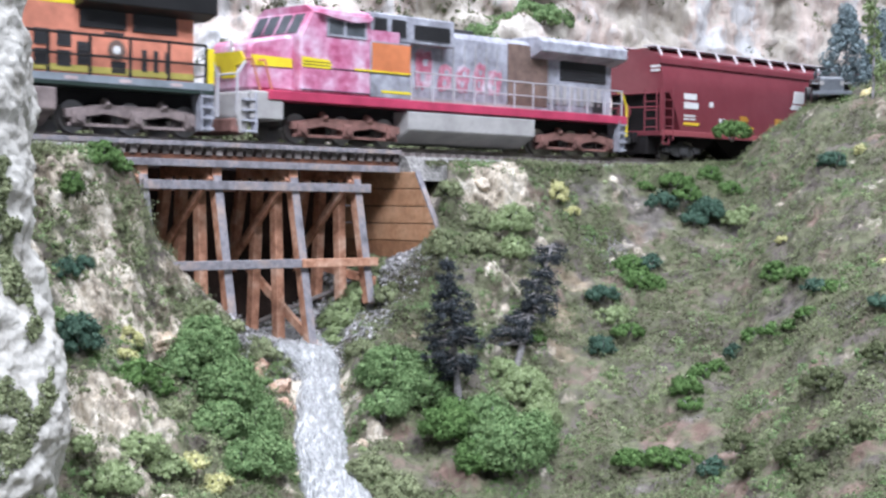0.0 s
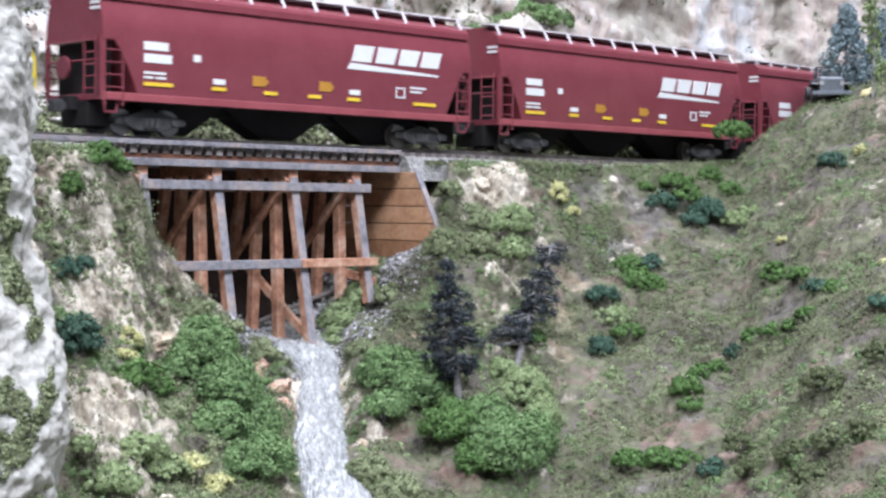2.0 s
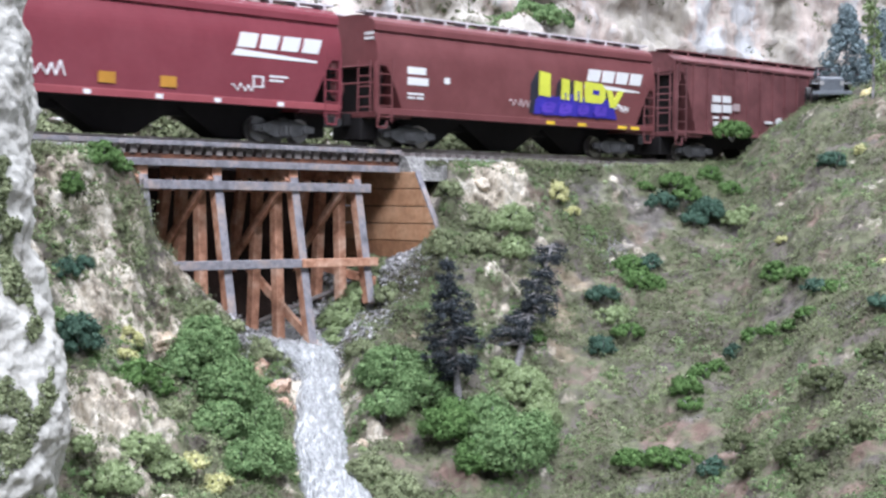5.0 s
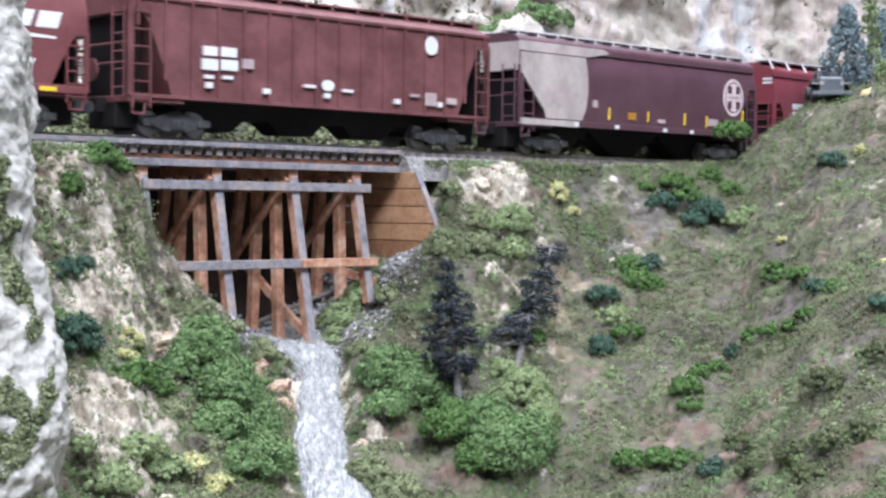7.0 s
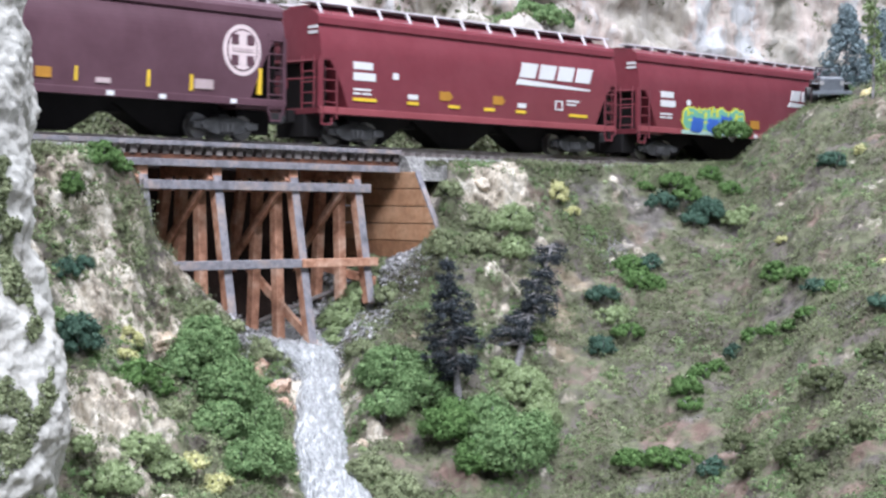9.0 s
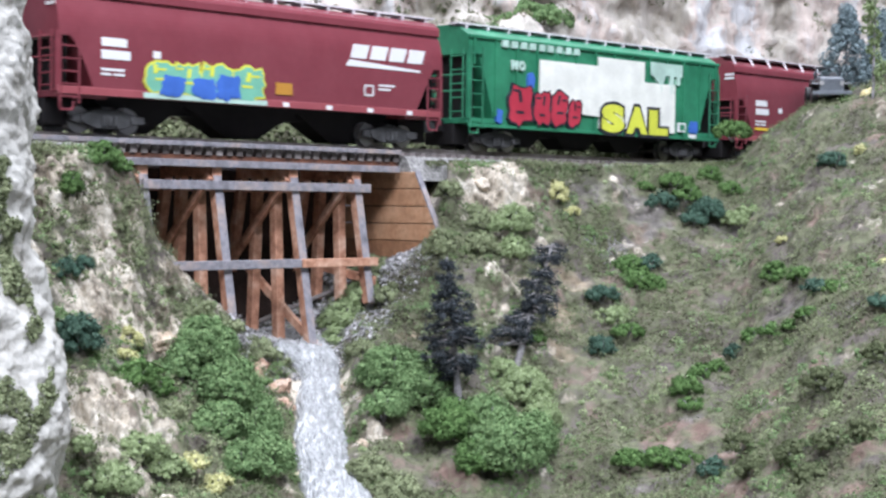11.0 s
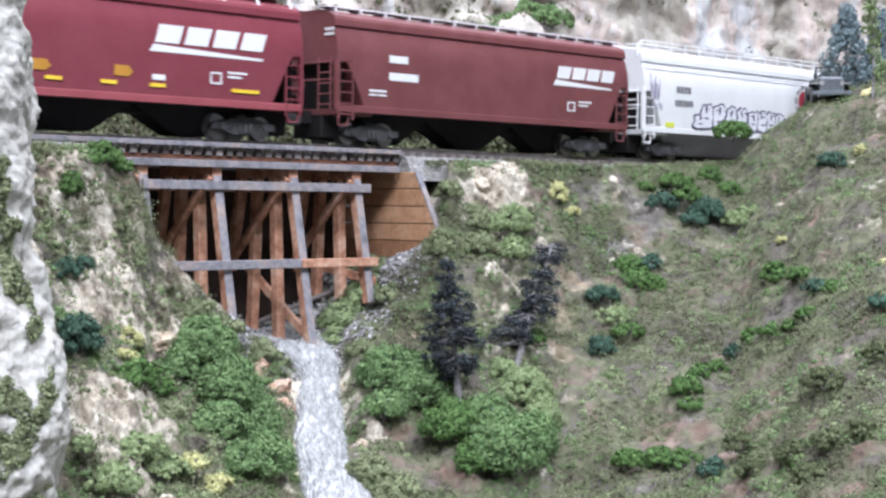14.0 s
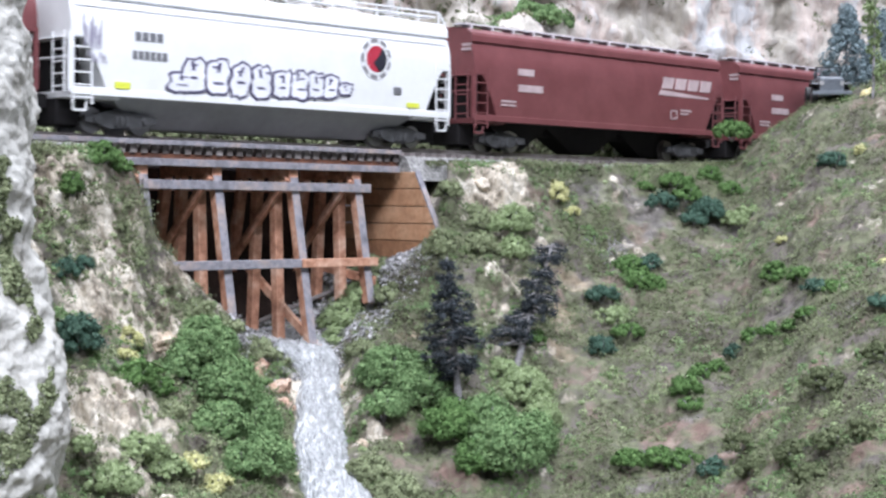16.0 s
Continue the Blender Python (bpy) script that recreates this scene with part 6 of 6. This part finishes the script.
def scatter_on(name, label, verts, nu, nv, material, n, seed, threshold, freq, lo, hi, per=24, leaf=(0.5, 1.0), v_range=(0.0, 1.0), u_range=(0.0, 1.0)):
    """Moss and brush on a rock face."""
    rng = np.random.default_rng(seed)
    pts, sizes, out = [], [], []
    for _ in range(n):
        j, i = int(rng.uniform(nv * v_range[0], nv * v_range[1])), int(rng.uniform(nu * u_range[0], nu * u_range[1]))
        p = Vector(verts[j * (nu + 1) + i])
        if noise.fractal(p * freq + Vector((seed, 2, 4)), 0.9, 2.0, 2) < threshold:
            continue
        r = rng.uniform(lo, hi)
        q = rng.normal(size=(per, 3))
        q /= np.linalg.norm(q, axis=1, keepdims=True)
        pts.append(np.array(p) + q * r * MM)
        out.append(q)
        sizes.append(rng.uniform(*leaf, per) * MM)
    tagged(new(name, flakes(name, np.concatenate(pts), np.concatenate(sizes), material, seed, facing=np.concatenate(out))), label, "foliage", kind="stuff")


scatter_on("cliff_brush", "olive green brush growing on the rock face", cliff_verts, 300, 200, M_turf, 6000, 61, 0.24, 12, 1.5, 4.0, v_range=(0.12, 1.0))
scatter_on("slope_brush", "olive and tan brush covering the slope behind the track", cliff_verts, 300, 200, M_turf, 4600, 64, -0.04, 16, 1.2, 3.2, per=30, leaf=(0.4, 0.9), v_range=(0.25, 0.95), u_range=(0.15, 0.60))
scatter_on("trackside_brush", "tan and green brush behind the track", cliff_verts, 300, 200, M_turf, 4600, 62, -0.6, 30, 1.5, 4.2, per=16, leaf=(0.9, 1.7), v_range=(0.0, 0.34), u_range=(0.12, 0.75))
scatter_on("outcrop_moss", "olive moss on the pale outcrop", outcrop_verts, 160, 300, M_brush, 5000, 63, 0.04, 55, 0.5, 1.3, leaf=(0.28, 0.55), v_range=(0.08, 0.58), u_range=(0.545, 0.70))


def conifer(label, base, tip, seed, clumps, trunk=0.0016):
    """A dark model conifer: a tapering trunk, thin boughs and dense feathery tufts round each bough's end."""
    rng = np.random.default_rng(seed)
    tree = tagged(new("conifer"), label, "tree", group="conifers")
    tree.location = base
    axis = Vector(tip) - Vector(base)
    part("trunk", made(lambda bm: rod(bm, (0, 0, -0.004), axis, trunk, 8, 0.0004)), M_bark, tree, scale=1)
    pts, out, boughs = [], [], bmesh.new()
    for f, reach, shift, count in clumps:
        for _ in range(count):
            g = f + rng.uniform(-0.035, 0.035)
            ang = rng.uniform(0, math.tau)
            far = reach * rng.uniform(0.3, 1.22)
            root = axis * g
            end = root + Vector((math.cos(ang) * far, math.sin(ang) * far, -far * 0.18)) + Vector((RIGHT.x, RIGHT.y, 0)) * shift
            rod(boughs, root, end, 0.0005, 4, 0.0002)
            q = rng.normal(size=(120, 3))
            q /= np.linalg.norm(q, axis=1, keepdims=True)
            out.append(q * 0.7 + np.array([0, 0, 0.5]))
            pts.append(np.array(end) + q * rng.uniform(0.2, 1.0, (120, 1)) * np.array([1, 1, 0.75]) * rng.uniform(0.0020, 0.0036))
    part("bough", boughs, M_bark, tree, scale=1)
    pts = np.concatenate(pts)
    crown = new("crown", flakes("crown", pts, rng.uniform(0.00022, 0.0005, len(pts)), M_needle, seed, squash=0.3, facing=np.concatenate(out)))
    crown.parent = tree
    return tree


def trackside_weeds():
    """Low weeds along the shoulder of the roadbed."""
    rng = np.random.default_rng(15)
    pts, out = [], []
    for _ in range(620):
        x = rng.uniform(0.455, 0.80) if rng.uniform() < 0.85 else rng.uniform(0.24, 0.296)
        y = -0.0225 - abs(rng.normal(0, 0.0045))
        r = rng.uniform(0.0006, 0.0020)
        q = rng.normal(size=(26, 3))
        q /= np.linalg.norm(q, axis=1, keepdims=True)
        z = -0.0062 - max(0.0, (-y - 0.026)) * 0.45
        pts.append(np.array([x, y, z]) + q * r * np.array([1.2, 1.0, 0.9]))
        out.append(q + np.array([0, 0, 0.4]))
    pts = np.concatenate(pts)
    tagged(new("trackside_weeds", flakes("trackside_weeds", pts, rng.uniform(0.0003, 0.0006, len(pts)), M_turf, 16, facing=np.concatenate(out))), "low olive weeds along the ballast shoulder", "weeds", kind="stuff")


trackside_weeds()


conifer("dark dense conifer with a bare trunk foot beside the stream", (0.3971, -0.1043, -0.0960), (0.3985, -0.0950, -0.0425), 5,
        ((0.24, 0.0045, 0.0, 10), (0.31, 0.0075, -0.001, 16), (0.38, 0.0090, -0.002, 18), (0.46, 0.0095, -0.001, 20), (0.54, 0.0085, 0.0, 20), (0.62, 0.0078, 0.0, 18), (0.70, 0.0065, 0.0, 16), (0.78, 0.0052, 0.0, 14), (0.86, 0.0038, 0.0, 12), (0.94, 0.0022, 0.0, 10)))
conifer("leaning dark conifer with ragged tufted boughs", (0.4333, -0.0954, -0.0870), (0.4640, -0.0880, -0.0385), 8,
        ((0.25, 0.0070, -0.004, 16), (0.33, 0.0088, -0.0045, 20), (0.42, 0.0075, -0.001, 18), (0.50, 0.0065, 0.001, 16), (0.59, 0.0070, 0.001, 16), (0.68, 0.0065, 0.0, 14), (0.78, 0.0045, 0.0, 12), (0.88, 0.0060, 0.0, 14), (0.96, 0.0045, 0.0, 10)))


def spruce(base, height, spread, seed):
    rng = np.random.default_rng(seed)
    tree = tagged(new("spruce"), "blue-grey spruce with thick foliage on the crest", "tree", group="conifers")
    tree.location = base
    part("trunk", made(lambda bm: rod(bm, (0, 0, -0.004), (0, 0, height), 0.0015, 7, 0.0003)), M_bark, tree, scale=1)
    pts, out = [], []
    for k in range(200):
        f = rng.uniform(0.03, 0.98)
        reach = spread * (1.05 - f) * rng.uniform(0.4, 1.05)
        a = rng.uniform(0, math.tau)
        c = np.array([math.cos(a) * reach, math.sin(a) * reach, f * height])
        q = rng.normal(size=(90, 3))
        q /= np.linalg.norm(q, axis=1, keepdims=True)
        out.append(q + np.array([0, 0, 0.3]))
        pts.append(c + q * rng.uniform(0.0018, 0.0042))
    pts = np.concatenate(pts)
    crown = new("crown", flakes("crown", pts, rng.uniform(0.0004, 0.0008, len(pts)), M_spruce, seed, facing=np.concatenate(out)))
    crown.parent = tree


M_spruce = shade("blue_grey_needles", [(0.1, (0.08, 0.11, 0.115)), (0.5, (0.16, 0.21, 0.225)), (0.9, (0.30, 0.37, 0.39))], 500, 0.9, bump=0.0, island=0.75, spec=0.1)
spruce((0.7400, -0.0520, 0.018), 0.066, 0.024, 3)
spruce((0.7300, -0.0800, 0.020), 0.058, 0.024, 4)


def hanging_creeper():
    """A bright green creeper hanging down before the spruces."""
    rng = np.random.default_rng(9)
    plant = tagged(new("hanging_creeper"), "bright yellow-green trailing creeper beside the spruces", "plant")
    plant.location = (0.6670, -0.1101, 0.0325)
    pts = []
    for k in range(70):
        f = rng.uniform(0, 1)
        c = np.array([rng.normal(0, 0.0016) + 0.0022 * math.sin(f * 7), rng.normal(0, 0.0016) - 0.002 * math.cos(f * 5), f * 0.062])
        q = rng.normal(size=(30, 3))
        q /= np.linalg.norm(q, axis=1, keepdims=True)
        pts.append(c + q * rng.uniform(0.0010, 0.0026))
    pts = np.concatenate(pts)
    crown = new("foliage", flakes("foliage", pts, rng.uniform(0.0005, 0.0010, len(pts)), M_leaf_light, 9))
    crown.parent = plant
    part("stem", made(lambda bm: rod(bm, (0, 0, -0.004), (0.001, 0, 0.06), 0.0008, 6, 0.0004)), M_bark, plant, scale=1)


hanging_creeper()


def stone(label, at, size, material, seed, flat=0.7):
    bm = bmesh.new()
    bmesh.ops.create_icosphere(bm, subdivisions=3, radius=1.0)
    for v in bm.verts:
        n = noise.fractal(v.co * 1.3 + Vector((seed, 0, 0)), 0.9, 2, 3)
        v.co = v.co * (1 + 0.38 * n)
        v.co.z *= flat
    ob = new("boulder", mesh_of("boulder", bm, material, False, size * MM))
    ob.location = at
    ob.rotation_euler = (0.2 * seed, 0.1, seed * 1.7)
    return tagged(ob, label, "rock", group="boulders")


M_yellow_rock = shade("yellow_rock", [(0.3, (0.50, 0.42, 0.18)), (0.7, (0.70, 0.62, 0.36))], 200, 0.9, bump=0.6)
M_orange_rock = shade("orange_rock", [(0.3, (0.20, 0.11, 0.075)), (0.5, (0.38, 0.25, 0.18)), (0.7, (0.52, 0.42, 0.34))], 220, 0.9, bump=0.8)
for k, (x, y, z, s, m) in enumerate(((0.3593, -0.0375, -0.0850, 5.0, M_orange_rock), (0.3594, -0.0475, -0.0925, 6.2, M_orange_rock), (0.3400, -0.0670, -0.0980, 4.2, M_orange_rock), (0.3540, -0.0410, -0.0872, 4.2, M_orange_rock), (0.3548, -0.0575, -0.0968, 3.6, M_orange_rock),
                                     (0.3860, -0.0530, -0.0935, 2.2, M_rock), (0.3790, -0.0735, -0.0955, 2.6, M_rock), (0.3395, -0.0815, -0.1075, 2.4, M_rock), (0.3290, -0.0980, -0.1140, 2.6, M_rock), (0.3610, -0.0925, -0.1075, 2.8, M_rock), (0.3013, -0.0597, -0.0715, 4.4, M_rock),
                                     (0.6795, -0.0999, 0.0315, 3.6, M_yellow_rock), (0.4775, -0.0356, -0.0150, 4.0, M_rock), (0.4900, -0.0360, -0.0155, 4.0, M_rock))):
    stone("rounded orange-tan boulder at the water" if m is M_orange_rock else "weathered tan boulder set in the slope", (x, y, z), s, m, k + 1)


def fallen_log(a, b, r):
    mid = Vector(a)
    log = new("fallen_log", mesh_of("fallen_log", made(lambda bm: rod(bm, (0, 0, 0), Vector(b) - mid, r, 9, r * 0.8)), M_tie, scale=1))
    log.location = mid
    tagged(log, "dark grey weathered log lying down the slope", "log")


fallen_log((0.5790, -0.0345, -0.0150), (0.5705, -0.0575, -0.0360), 0.0013)
fallen_log((0.3960, 0.0146, -0.0738), (0.4381, -0.0037, -0.0556), 0.0011)


def dead_twigs(at, seed):
    r = random.Random(seed)
    bm = bmesh.new()
    for _ in range(26):
        a = Vector((r.uniform(-9, 9), r.uniform(-6, 6), r.uniform(-3, 5)))
        rod(bm, a, a + Vector((r.uniform(-6, 6), r.uniform(-4, 4), r.uniform(-3, 5))), 0.28, 4, 0.15)
    ob = new("dead_twigs", mesh_of("dead_twigs", bm, M_bark))
    ob.location = at
    tagged(ob, "tangle of dry grey twigs on the slope", "twigs", kind="stuff")


dead_twigs((0.5263, -0.0653, -0.0450), 2)


def jeep(m):
    """A small military utility car facing downhill, windscreen folded flat."""
    car = tagged(new("jeep"), "dark grey open utility car parked on the crest", "car")
    car.matrix_basis = m
    body_m = paint("dark_grey_enamel", (0.035, 0.04, 0.045), rough=0.4)
    grey = paint("light_grey_trim", (0.15, 0.165, 0.185), rough=0.4)
    part("body", made(lambda bm: prism(bm, [(-19, 5), (-19, 12.5), (-6, 12.5), (-4, 10), (0, 10), (2, 13), (17, 12.2), (18, 5)], -6.3, 6.3)), body_m, car, bevel=0.5)
    part("bonnet", made(lambda bm: prism(bm, [(3, 12), (3, 14.0), (16.5, 13.2), (17.5, 12)], -5.6, 5.6)), grey, car, bevel=0.4)
    part("grille", made(lambda bm: [box(bm, 17.6, 18.6, -4.6 + k * 1.15, -4.0 + k * 1.15, 6.5, 12.2) for k in range(9)] + [box(bm, 17.4, 18.1, -5.6, 5.6, 5.8, 12.6)]), grey, car)
    for y in (-4.9, 4.9):
        part("headlight", made(lambda bm: rod(bm, (17.6, y, 10.6), (18.8, y, 10.6), 1.2, 12)), M_tank, car)
    for y in (-7.6, 7.6):
        part("fender", made(lambda bm: prism(bm, [(4, 9.5), (7, 11.0), (17.5, 10.8), (18, 9.8), (7, 9.8), (5, 8.5)], y - 2.0, y + 2.0)), body_m, car, bevel=0.3)
        for x in (11.5, -12.5):
            wheel = part("wheel", made(lambda bm: rod(bm, (x, y - 1.4, 4.4), (x, y + 1.4, 4.4), 4.4, 18)), M_black, car, bevel=0.3)
            part("hub", made(lambda bm: rod(bm, (x, y - 1.6, 4.4), (x, y + 1.6, 4.4), 2.0, 12)), body_m, wheel)
    part("bumper", made(lambda bm: box(bm, 19.2, 20.4, -9.5, 9.5, 5.0, 6.8)), grey, car, bevel=0.2)
    part("windscreen", made(lambda bm: [box(bm, 1.0, 2.0, -6.2, 6.2, 13.5, 14.2), box(bm, 1.0, 2.0, -6.2, 6.2, 18.0, 18.8), box(bm, 1.0, 2.0, -6.2, -5.5, 13.5, 18.8), box(bm, 1.0, 2.0, 5.5, 6.2, 13.5, 18.8)]), body_m, car)
    for y in (-3.2, 3.2):
        part("seat", made(lambda bm: (box(bm, -9, -4, y - 2.2, y + 2.2, 9, 10.5), box(bm, -10, -9, y - 2.2, y + 2.2, 9, 15))), body_m, car, bevel=0.3)
    part("steering_wheel", made(lambda bm: rod(bm, (-1.5, 3.2, 14.5), (-1.2, 3.2, 14.8), 2.0, 14)), M_black, car)


jeep(pose(0.6920, -0.0700, 0.0285, 0, 4, -141))


def motions():
    """The train rolls to the left at a steady pace; its wheels turn with it."""
    steps = [0.0, 2.0, 4.0, 6.0, 8.0, 10.0, 12.0, 14.0, 16.0]
    for car, at in CARS:
        walk(car, [(t, pose(at - 0.16103 * t + 0.000046 * t * t, 0, 0)) for t in steps])
    shared = {}
    for wheels, radius in WHEELSETS:
        if radius in shared:
            wheels.rotation_mode = "QUATERNION"
            keys = wheels.animation_data_create()
            keys.action = shared[radius].action
            keys.action_slot = shared[radius].action_slot
        else:
            n = 16 * 30
            walk(wheels, [(k / 30, pose(0, 0, 0, 0, -math.degrees(0.1607 / (radius * MM)) * k / 30, 0)) for k in range(n + 1)])
            shared[radius] = wheels.animation_data


motions()
